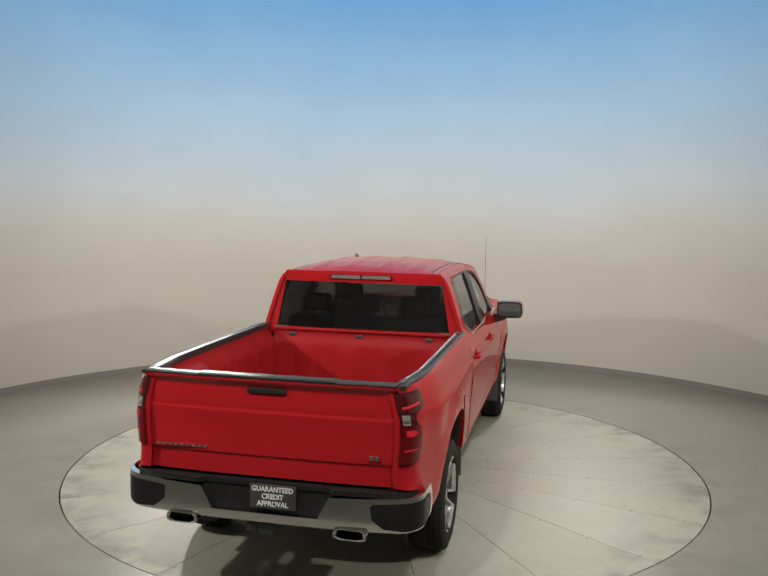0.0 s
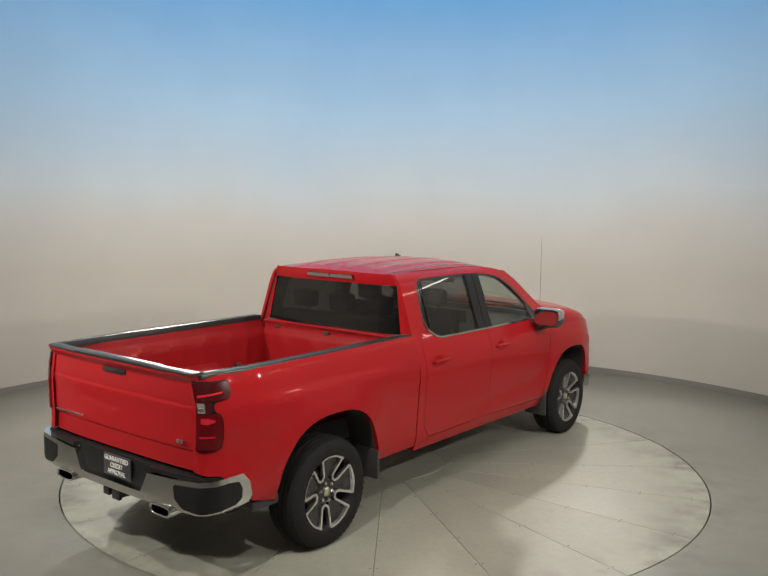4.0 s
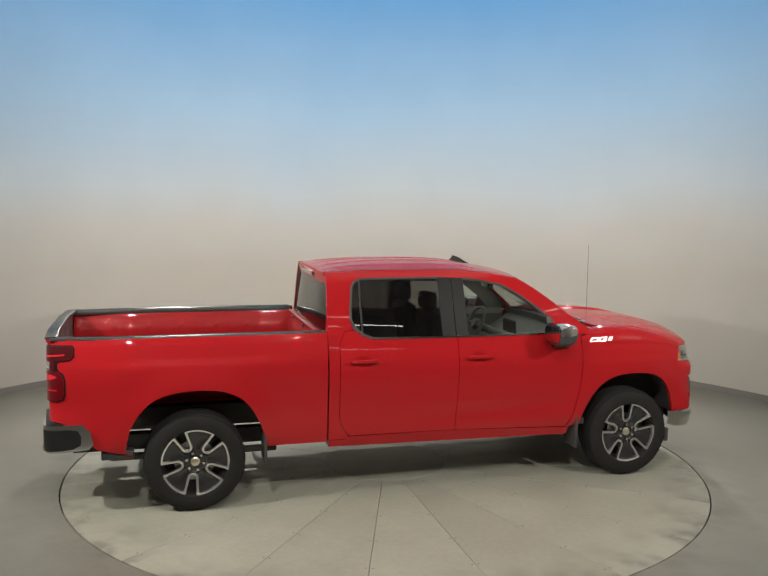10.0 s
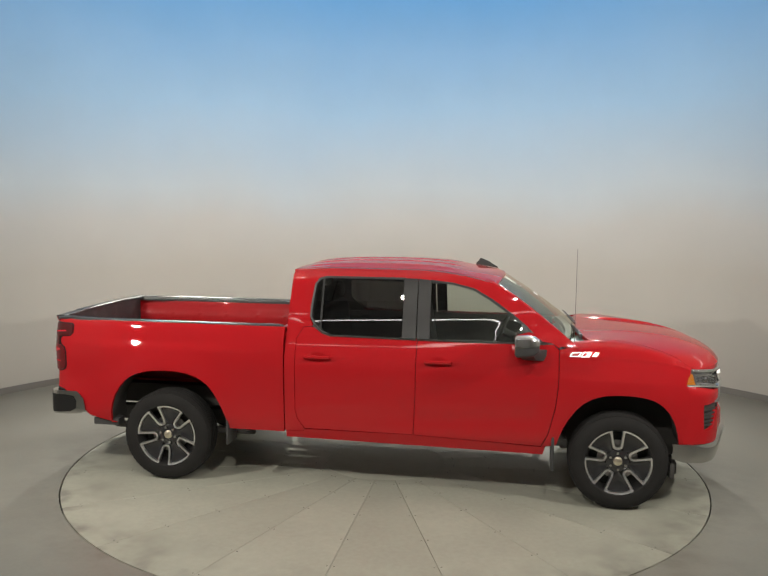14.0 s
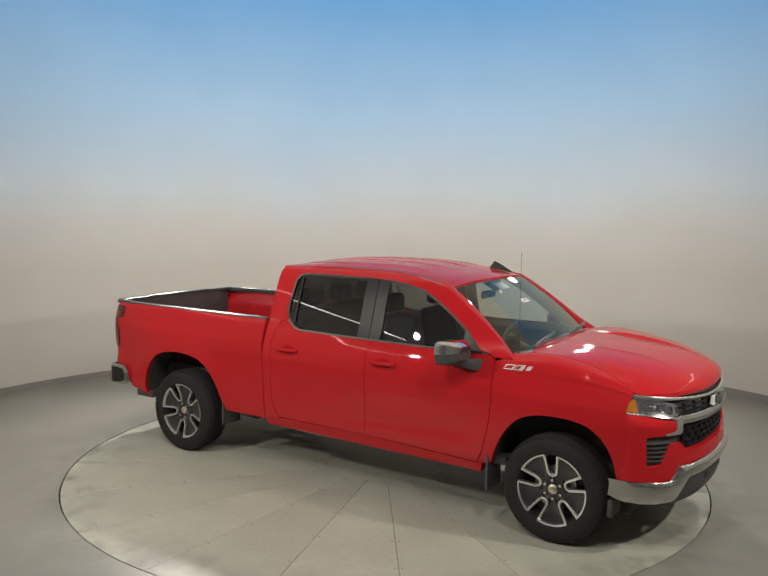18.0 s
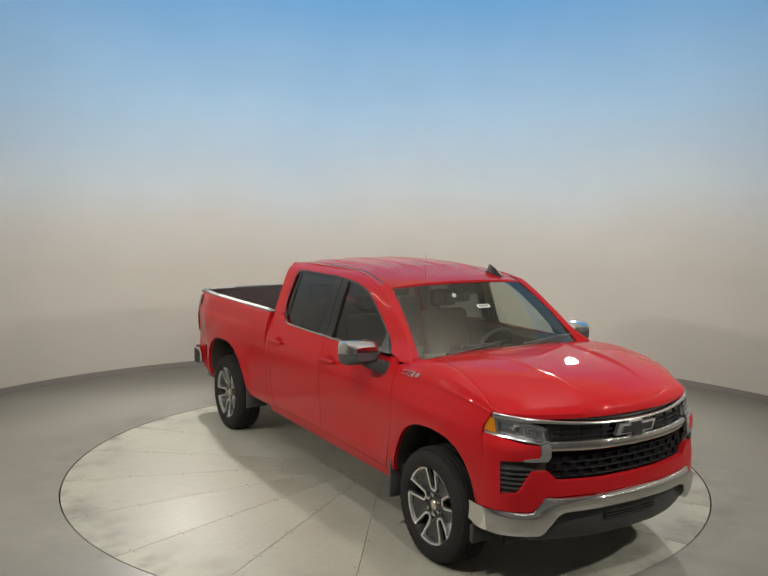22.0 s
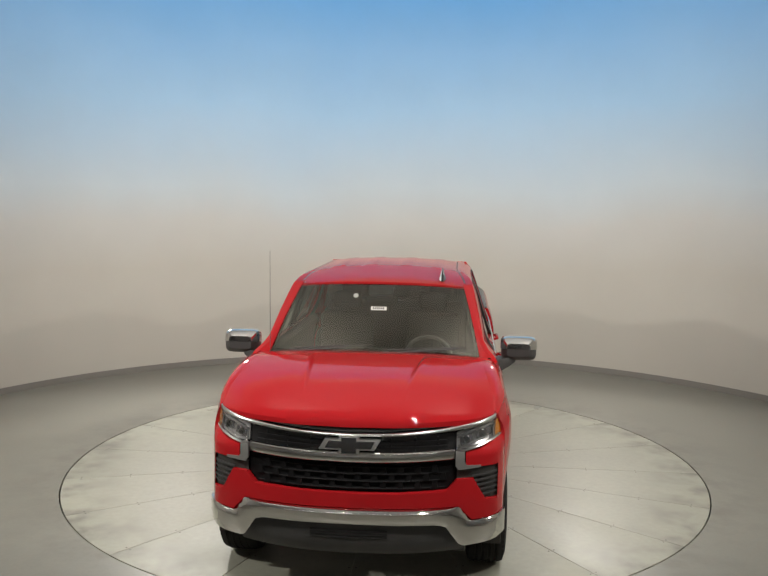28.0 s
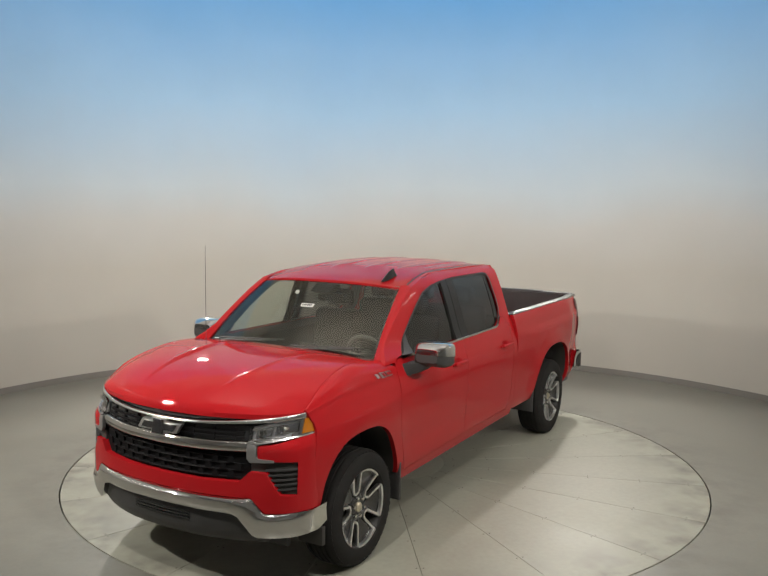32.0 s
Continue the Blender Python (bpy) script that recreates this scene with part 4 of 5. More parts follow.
for o in ([(-1, 0), (1, 0), (1, 0.055), (-1, 0.055)], [(-1, 0.955), (1, 0.955), (1, 1), (-1, 1)], [(-1, 0.055), (-0.955, 0.055), (-0.955, 0.955), (-1, 0.955)], [(0.955, 0.055), (1, 0.055), (1, 0.955), (0.955, 0.955)]):
    sheet(bm, o, lambda u, v: shield(u, v) + Vector((-0.008, 0, -0.006)), 0.1)
part("glass_border", bm, GLOSS_BLACK, truck, "black ceramic border of the windshield")
part("camera_box", sheet(bmesh.new(), [(-0.13, 0.80), (0.13, 0.80), (0.15, 0.955), (-0.15, 0.955)], lambda u, v: shield(u, v) + Vector((-0.012, 0, -0.009)), 0.1, (-0.06, 0, -0.02)), PILLAR_BLACK, truck, "black camera box behind the windshield")
bm = sheet(bmesh.new(), [(-0.075, 0.55), (0.095, 0.55), (0.095, 0.60), (-0.075, 0.60)], lambda u, v: shield(u, v) + Vector((0.003, 0, 0.003)), 0.1)
stock = part("price_sticker", bm, WHITE, truck, "small white paper sticker on the windshield")
for i in range(6):
    u0 = -0.055 + i * 0.022
    part("print_bar", sheet(bmesh.new(), [(u0, 0.562), (u0 + 0.014, 0.562), (u0 + 0.014, 0.588), (u0, 0.588)], lambda u, v: shield(u, v) + Vector((0.005, 0, 0.005)), 0.1), BLACK, stock)
bm = bmesh.new()
bmesh.ops.create_circle(bm, cap_ends=True, segments=20, radius=0.021, matrix=Matrix.Translation(shield(-0.27, 0.755) + Vector((0.004, 0, 0.004))) @ Matrix.Rotation(radians(56), 4, "Y"))
part("round_sticker", bm, GREY_PRINT, truck, "round pale inspection sticker")

def build_pillar(bm):
    """The A pillar's outer skin between the door frame and the windshield."""
    edge = [(1.03, 1.868), (1.10, 1.833), (1.20, 1.775), (1.325, 1.6875), (1.45, 1.60), (1.585, 1.50), (1.66, 1.445), (1.735, 1.388)]
    rows = []
    for i, (u, w) in enumerate(edge):
        a = cab_side(u, w) + Vector((0, 0.001, 0))
        b = shield(0.985, 1 - 1.02 * i / (len(edge) - 1)) + Vector((0.004, 0, 0.004))
        c = (a + b) / 2 + Vector((0.007, 0.014, 0.010))
        row = []
        for k in range(7):
            q = k / 6
            row.append(bm.verts.new(a * (1 - q) ** 2 + c * 2 * q * (1 - q) + b * q * q))
        row.append(bm.verts.new(b + Vector((-0.02, 0, -0.02))))
        rows.append(row)
    for p, q in zip(rows, rows[1:]):
        for k in range(7):
            bm.faces.new((p[k], q[k], q[k + 1], p[k + 1]))
    return bm


both("a_pillar", build_pillar, PAINT, truck)

# --- roof and cab back ---
ROOF_EDGE = curve([(-0.76, 1.930), (-0.62, 1.941), (-0.3, 1.950), (0.45, 1.946), (0.80, 1.919), (1.04, 1.868), (1.13, 1.845)])
ROOF_Z = curve([(-0.76, 1.936), (-0.62, 1.968), (-0.2, 2.000), (0.2, 2.004), (0.55, 1.989), (0.85, 1.946), (1.03, 1.917), (1.13, 1.890)])


ROOF_WIDE = curve([(-0.76, 1.0), (0.40, 1.0), (0.80, 1.08), (1.00, 1.125), (1.13, 1.14)])


def roof(u, v):
    k = abs(v) / 0.66
    x = u - 0.06 * k * k * step(u, 0.3, 1.0)
    z = ROOF_Z(u) + (ROOF_EDGE(u) - ROOF_Z(u)) * k ** 2.6
    for rib in (0.16, 0.44):
        z += 0.006 * step(0.062 - abs(abs(v) - rib), 0.0, 0.022) * step(u, -0.68, -0.60) * (1 - step(u, 0.62, 0.80))
    z -= 0.007 * math.exp(-((abs(v) - 0.615) / 0.010) ** 2)
    return Vector((x, v * ROOF_WIDE(x), z))


part("roof", sheet(bmesh.new(), [(-0.75, -0.66), (1.13, -0.655), (1.13, 0.655), (-0.75, 0.66)], roof, 0.07, (0, 0, -0.02), gv=0.02), PAINT, truck)
both("roof_ditch", lambda bm: sheet(bm, [(-0.70, 0.609), (1.02, 0.609), (1.02, 0.621), (-0.70, 0.621)], lambda u, v: roof(u, v) + Vector((0, 0, 0.003)), 0.08, (0, 0, -0.01)), BLACK, truck, "black roof ditch moulding")


def back(u, v):
    return Vector((-0.805 + 0.065 * (v - 1.36) / 0.57 + 0.05 * (abs(u) / 0.8) ** 4 - 0.02 * step(v, 1.85, 1.90), u, v))


bm = bmesh.new()
for o in ([(-0.80, 1.36), (0.80, 1.36), (0.80, 1.43), (-0.80, 1.43)], [(-0.73, 1.84), (0.73, 1.84), (0.69, 1.937), (-0.69, 1.937)],
          [(0.80, 1.36), (0.905, 1.36), (0.775, 1.84), (0.70, 1.937), (0.69, 1.937), (0.715, 1.84)], [(-0.80, 1.36), (-0.715, 1.84), (-0.69, 1.937), (-0.70, 1.937), (-0.775, 1.84), (-0.905, 1.36)]):
    sheet(bm, o, back, 0.05)
box(bm, -0.80, -0.77, -0.80, 0.80, 0.55, 1.37)
part("cab_back", bm, PAINT, truck)
part("rear_window", sheet(bmesh.new(), [(-0.80, 1.428), (0.80, 1.428), (0.718, 1.842), (-0.718, 1.842)], lambda u, v: back(u, v) + Vector((0.006, 0, 0)), 0.1, (0.004, 0, 0)), REAR_GLASS, truck, "dark tinted rear window")
chm = part("high_brake_lamp", sheet(bmesh.new(), [(-0.285, 1.872), (0.285, 1.872), (0.27, 1.912), (-0.27, 1.912)], lambda u, v: back(u, v) + Vector((-0.016, 0, 0)), 0.05, (0.02, 0, 0)), DARK_LENS, truck, "long smoked high brake lamp")
for s in (-1, 1):
    part("cargo_lens", sheet(bmesh.new(), [(s * 0.137 - 0.132, 1.877), (s * 0.137 + 0.132, 1.877), (s * 0.137 + 0.125, 1.907), (s * 0.137 - 0.125, 1.907)], lambda u, v: back(u, v) + Vector((-0.022, 0, 0)), 0.05, (0.01, 0, 0)), SMOKE_LENS, chm, "smoky clear cargo lens")


def build_fin(bm):
    rows = []
    for x, h, w in ((1.05, 0.004, 0.012), (1.0, 0.022, 0.026), (0.95, 0.045, 0.028), (0.90, 0.056, 0.022), (0.87, 0.060, 0.012), (0.855, 0.03, 0.02), (0.83, 0.004, 0.014)):
        z0 = ROOF_Z(x) - 0.016
        rows.append([bm.verts.new(c) for c in ((x, 0.50 - w, z0), (x, 0.50 - w * 0.5, z0 + h * 0.7 + 0.01), (x, 0.50 - 0.004, z0 + h + 0.01), (x, 0.50 + 0.004, z0 + h + 0.01), (x, 0.50 + w * 0.5, z0 + h * 0.7 + 0.01), (x, 0.50 + w, z0))])
    for p, q in zip(rows, rows[1:]):
        for i in range(5):
            bm.faces.new((p[i], q[i], q[i + 1], p[i + 1]))
    bm.faces.new(rows[0])
    bm.faces.new(rows[-1])
    return bm


part("roof_antenna", build_fin(bmesh.new()), PILLAR_BLACK, truck, "black shark-fin antenna")
bm = tube(bmesh.new(), (1.742, -0.80, 1.36), (1.741, -0.80, 2.174), 0.0026, 0.0016, 8)
tube(bm, (1.742, -0.80, 1.35), (1.742, -0.80, 1.40), 0.012, 0.007, 10)
part("whip_antenna", bm, BLACK, truck, "thin black whip antenna")

# --- front end ---


def nose_at(ay, z):
    """The nose in plan; squarer below the headlights."""
    return NOSE(ay * (1 - 0.085 * step(1.09 - z, 0, 0.10) * (1 - 0.62 * step(ay, 0.89, 0.985))))


def lean(z):
    return -0.03 * step(z, 1.05, 1.22) + 0.008 * step(0.9 - z, 0, 0.2)


def front(off):
    return lambda u, v: Vector((nose_at(abs(u), v) + lean(v) + off, u, v))


def sym(out):
    return [(-u, v) for u, v in out][::-1]


def face_part(name, out, off, mat, parent, label="", depth=0.03, grid=0.045):
    return part(name, sheet(bmesh.new(), out, front(off), grid, (-depth, 0, 0)), mat, parent, label)


def face_both(name, out, off, mat, parent, label="", depth=0.03, grid=0.04):
    return [face_part(name, o, off, mat, parent, label, depth, grid) for o in (out, sym(out))]


# dark backing behind the whole front
part("front_backing", sheet(bmesh.new(), [(-0.94, 0.60), (0.94, 0.60), (0.94, 1.10), (0.80, 1.18), (-0.80, 1.18), (-0.94, 1.10)], front(-0.06), 0.06), MESH, truck, "black backing behind the grille")
# painted fascia: lower strip with raised corners, and the cheek below each headlight
FASCIA = [(0.675, 0.685), (0.76, 0.592), (0.964, 0.592), (0.964, 0.70), (0.920, 0.70), (0.842, 0.712), (0.765, 0.852), (0.665, 0.853), (0.60, 0.785), (0.30, 0.776)]
fascia = face_part("front_fascia", FASCIA + sym(FASCIA), 0.0, PAINT, truck, depth=0.05, grid=0.02)
face_both("cheek", [(0.920, 0.70), (0.964, 0.70), (0.964, 0.98), (0.958, 1.07), (0.93, 1.07), (0.80, 1.03), (0.715, 1.02), (0.715, 0.932), (0.920, 0.917)], 0.0, PAINT, fascia, grid=0.02)
grille = face_part("grille", [(-0.64, 1.02), (0.64, 1.02), (0.66, 1.13), (0.42, 1.125), (-0.42, 1.125), (-0.66, 1.13)], -0.045, GLOSS_BLACK, truck, "black grille with chrome bars")


def build_bar(bm, y0, y1, z0, z1, z0b, z1b, off, bulge):
    """A rounded bar across the nose; its height may change towards the ends."""
    rows = []
    n = 48
    for i in range(n + 1):
        y = y0 + (y1 - y0) * i / n
        k = (abs(y) / max(abs(y0), abs(y1))) ** 2
        lo, hi = z0 + (z0b - z0) * k, z1 + (z1b - z1) * k
        row = []
        for a in (-90, -70, -50, -30, -10, 10, 30, 50, 70, 90):
            z = (lo + hi) / 2 + (hi - lo) / 2 * math.sin(radians(a))
            row.append(bm.verts.new((NOSE(abs(y)) + lean(z) + off + bulge * max(0.0, math.cos(radians(a))) ** 0.65, y, z)))
        row.append(bm.verts.new((NOSE(abs(y)) + off - 0.05, y, (lo + hi) / 2)))
        rows.append(row)
    for p, q in zip(rows, rows[1:]):
        for i in range(11):
            bm.faces.new((p[i], q[i], q[(i + 1) % 11], p[(i + 1) % 11]))
    bm.faces.new(rows[0])
    bm.faces.new(rows[-1])
    return bm


part("grille_bar", build_bar(bmesh.new(), -0.645, 0.645, 0.967, 1.036, 0.975, 1.044, -0.012, 0.028), CHROME, grille, "broad chrome grille bar")
part("grille_brow", build_bar(bmesh.new(), -0.905, 0.905, 1.128, 1.147, 1.174, 1.212, -0.012, 0.022), SATIN, grille, "chrome brow over grille and headlights")
# added black strip, stands in for the dark gap under the hood edge
part("hood_gap", build_bar(bmesh.new(), -0.60, 0.60, 1.150, 1.172, 1.180, 1.192, -0.03, 0.008), BLACK, grille, "black strip filling the gap below the hood")
# slim louvres in the upper openings
for s in (1, -1):
    for z in (1.052, 1.085):
        part("louvre", sheet(bmesh.new(), [(s * 0.16, z - 0.006), (s * 0.60, z - 0.004), (s * 0.60, z + 0.010), (s * 0.16, z + 0.008)], front(-0.032), 0.05, (-0.012, 0, 0)), MESH, grille, "black louvre")
    for y in (0.25, 0.40, 0.54):
        part("louvre", sheet(bmesh.new(), [(s * (y - 0.006), 1.03), (s * (y + 0.006), 1.03), (s * (y + 0.006), 1.115), (s * (y - 0.006), 1.115)], front(-0.035), 0.05, (-0.012, 0, 0)), MESH, grille, "black louvre")
# maker's sign as a plain dark bar and block with a chrome rim
face_part("emblem_rim", [(-0.186, 1.050), (-0.060, 1.050), (-0.060, 1.024), (0.065, 1.024), (0.065, 1.050), (0.158, 1.050), (0.198, 1.117), (0.065, 1.117), (0.065, 1.134), (-0.060, 1.134), (-0.060, 1.117), (-0.146, 1.117)], 0.016, BRIGHT, grille, "chrome rim of the plain badge")
face_part("emblem", [(-0.145, 1.062), (-0.043, 1.062), (-0.043, 1.033), (0.048, 1.033), (0.048, 1.062), (0.138, 1.062), (0.162, 1.105), (0.048, 1.105), (0.048, 1.126), (-0.043, 1.126), (-0.043, 1.105), (-0.12, 1.105)], 0.024, GLOSS_BLACK, grille, "plain black badge")
lower_grille = face_part("lower_grille", [(-0.58, 0.772), (0.58, 0.772), (0.65, 0.855), (0.64, 0.965), (-0.64, 0.965), (-0.65, 0.855)], -0.045, MESH, truck, "black mesh of the lower grille")
for row, z in enumerate((0.800, 0.845, 0.890, 0.935)):
    w = 0.58 + 0.06 * (z - 0.765) / 0.185
    part("mesh_bar", build_bar(bmesh.new(), -w, w, z - 0.007, z + 0.007, z - 0.007, z + 0.007, -0.040, 0.018), MESH, lower_grille, "black mesh bar")
for row in range(3):
    z = 0.82 + 0.05 * row
    for i in range(-6, 6):
        y = i * 0.105 + (0.0525 if row % 2 else 0.0)
        if abs(y) > 0.57 + 0.02 * row:
            continue
        part("mesh_web", sheet(bmesh.new(), [(y - 0.022, z - 0.022), (y + 0.022, z - 0.022), (y + 0.012, z + 0.022), (y - 0.012, z + 0.022)], front(-0.030), 0.05, (-0.02, 0, 0)), MESH, lower_grille, "black mesh web")

# headlights: dark bowl, chrome L bracket, projector lenses, amber corner, clear cover
HEAD = [(0.655, 1.045), (0.70, 1.030), (0.86, 1.062), (0.938, 1.077), (0.956, 1.13), (0.940, 1.187), (0.80, 1.168), (0.655, 1.128)]
for s in (1, -1):
    fx = (lambda o: o) if s == 1 else sym
    head = face_part("headlight", fx(HEAD), -0.035, BOWL, truck, "clear headlight with chrome bezel and amber corner", grid=0.03)
    for y0, y1, z0, z1 in ((0.676, 0.762, 1.058, 1.112), (0.776, 0.882, 1.077, 1.140)):
        rim = [(y0, z0), (y1, z0 + 0.014), (y1, z1 + 0.012), (y0, z1)]
        inner = [(y0 + 0.008, z0 + 0.009), (y1 - 0.008, z0 + 0.022), (y1 - 0.008, z1 + 0.003), (y0 + 0.008, z1 - 0.008)]
        face_part("module_frame", fx(rim), -0.026, CHROME, head, "chrome frame of a lamp module", 0.01, 0.04)
        face_part("module_reflector", fx(inner), -0.022, MODULE, head, "dark lamp module", 0.004, 0.04)
    for y, z, r in ((0.715, 1.088, 0.020), (0.815, 1.113, 0.022)):
        bm = bmesh.new()
        x = NOSE(y) - 0.034
        tube(bm, (x - 0.02, s * y, z), (x + 0.022, s * y, z), r * 1.25, r * 1.15, 20)
        part("bezel", bm, CHROME, head, "chrome projector bezel")
        bm = bmesh.new()
        bmesh.ops.create_uvsphere(bm, u_segments=18, v_segments=10, radius=r, matrix=Matrix.Translation((x + 0.014, s * y, z)) @ Matrix.Diagonal((0.55, 1, 1, 1)))
        part("projector", bm, LAMP_GLASS, head, "round projector lens")
    face_part("light_blade", fx([(0.66, 1.105), (0.76, 1.135), (0.90, 1.152), (0.90, 1.166), (0.76, 1.150), (0.66, 1.121)]), -0.012, SATIN, head, "white running-light blade", 0.02, 0.03)
    face_part("light_blade", fx([(0.665, 1.046), (0.74, 1.046), (0.86, 1.071), (0.86, 1.084), (0.74, 1.060), (0.665, 1.062)]), -0.012, SATIN, head, "white running-light blade", 0.02, 0.03)
    face_part("amber_lamp", fx([(0.900, 1.080), (0.938, 1.086), (0.954, 1.115), (0.953, 1.145), (0.942, 1.166), (0.920, 1.174), (0.902, 1.172)]), -0.004, AMBER, head, "amber side marker", 0.02, 0.015)
    face_part("lamp_post", fx([(0.886, 1.077), (0.897, 1.079), (0.899, 1.171), (0.886, 1.169)]), -0.006, SATIN, head, "chrome post beside the amber marker", 0.02, 0.03)
    face_part("lamp_sill", fx([(0.655, 1.040), (0.70, 1.027), (0.86, 1.058), (0.94, 1.072), (0.944, 1.082), (0.86, 1.069), (0.70, 1.040), (0.657, 1.052)]), 0.007, SATIN, head, "chrome sill under the headlight", 0.02, 0.03)
    face_part("cover", fx(HEAD), 0.004, LAMP_GLASS, head, "clear polycarbonate cover", 0.005, 0.03)
    face_part("bracket", fx([(0.652, 1.035), (0.652, 0.942), (0.672, 0.916), (0.81, 0.920), (0.81, 0.934), (0.722, 0.942), (0.708, 0.956), (0.708, 1.026), (0.69, 1.028)]), 0.006, SILVER, head, "satin silver bracket below the headlight", 0.03, 0.03)
    vent = face_part("side_vent", fx([(0.835, 0.714), (0.918, 0.704), (0.921, 0.87), (0.921, 0.915), (0.835, 0.915), (0.66, 0.918), (0.66, 0.85), (0.755, 0.848)]), -0.03, UNDER, truck, "black side air vent with slats", grid=0.03)
    for i in range(5):
        z = 0.735 + 0.031 * i
        y0 = 0.828 - 0.075 * (z - 0.72) / 0.14
        bm = sheet(bmesh.new(), fx([(y0, z), (0.918, z + 0.004), (0.918, z + 0.014), (y0, z + 0.010)]), front(-0.008), 0.03, (-0.025, 0, 0))
        part("slat", bm, BLACK, vent, "black vent slat")


# chrome front bumper
def bumper_x(u, v):
    ay = abs(u)
    top = 0.682 - 0.092 * step(ay, 0.67, 0.765)
    low = 0.585 - 0.160 * step(ay, 0.55, 0.71)
    k = (v - low) / (top - low)
    flat = 1 - 0.75 * step(ay, 0.86, 0.95)
    roll = -0.038 * flat * max(0.0, k - 0.74) ** 2 / 0.0676 - 0.012 * max(0.0, 0.40 - k) ** 2 / 0.16
    return Vector((nose_at(ay, 0.7) + 0.035 + roll + 0.14 * (v - 0.60), u, v))


BUMPER = [(0, 0.587), (0.53, 0.577), (0.60, 0.562), (0.68, 0.440), (0.71, 0.424), (0.93, 0.430), (1.0, 0.442), (1.072, 0.468), (1.076, 0.590), (0.77, 0.588), (0.75, 0.598), (0.70, 0.667), (0.675, 0.680), (0, 0.682)]


def wrap(u, v):
    """The bumper's face, turning the corner back to the wheel arch past y = 0.955."""
    ay, s = abs(u), (1 if u >= 0 else -1)
    if ay <= 0.93:
        return bumper_x(u, v)
    p = bumper_x(s * 0.93, v)
    d = ay - 0.93
    return Vector((p.x - d * 1.35, s * (0.93 + min(d, 0.06) * 0.75), v))


bumper = part("front_bumper", sheet(bmesh.new(), BUMPER + [(-u, v) for u, v in BUMPER[1:-1]][::-1], wrap, 0.04, (-0.05, 0, 0), gv=0.0125), CHROME, truck, "chrome front bumper with a black lower valance")
valance = part("valance", sheet(bmesh.new(), [(-0.72, 0.37), (0.72, 0.37), (0.72, 0.45), (0.62, 0.58), (-0.62, 0.58), (-0.72, 0.45)], lambda u, v: Vector((NOSE(abs(u)) - 0.008 - 0.10 * step(0.47 - v, 0, 0.2), u, v)), 0.05, (-0.04, 0, 0)), BLACK, bumper, "black lower valance")
for z in (0.49, 0.51, 0.53):
    part("intake_slat", sheet(bmesh.new(), [(-0.24, z), (0.24, z), (0.24, z + 0.008), (-0.24, z + 0.008)], lambda u, v: Vector((NOSE(abs(u)) + 0.001, u, v)), 0.08, (-0.03, 0, 0)), GLOSS_BLACK, bumper, "gloss black intake slat")
part("air_dam", box(bmesh.new(), 2.60, 2.64, -0.72, 0.72, 0.255, 0.36, 0.01), UNDER, bumper, "black air dam")
for s in (-1, 1):
    bm = bmesh.new()
    tube(bm, (2.93, s * 0.43, 0.49), (2.975, s * 0.43, 0.49), 0.014, 0.014, 10)
    box(bm, 2.85, 2.95, s * 0.43 - 0.012, s * 0.43 + 0.012, 0.475, 0.50, 0.004)
    part("tow_hook", bm, GLOSS_BLACK, bumper, "black recovery hook")
    part("air_deflector", box(bmesh.new(), 2.54, 2.58, s * 0.86 - 0.10, s * 0.86 + 0.10, 0.29, 0.42, 0.008), UNDER, bumper, "black tyre air deflector")

# --- mirrors ---


def loft(bm, rows):
    """Joins equal rings of points, and closes both ends."""
    rs = [[bm.verts.new(c) for c in r] for r in rows]
    n = len(rs[0])
    for p, q in zip(rs, rs[1:]):
        for i in range(n):
            bm.faces.new((p[i], q[i], q[(i + 1) % n], p[(i + 1) % n]))
    bm.faces.new(rs[0])
    bm.faces.new(rs[-1])
    return bm


def mirror_ring(x, y0, y1, z0, z1, n=28):
    out = []
    for i in range(n):
        a = 2 * math.pi * i / n
        c, s = math.cos(a), math.sin(a)
        out.append((x, (y0 + y1) / 2 + (y1 - y0) / 2 * math.copysign(abs(c) ** 0.38, c), (z0 + z1) / 2 + (z1 - z0) / 2 * math.copysign(abs(s) ** 0.42, s)))
    return out


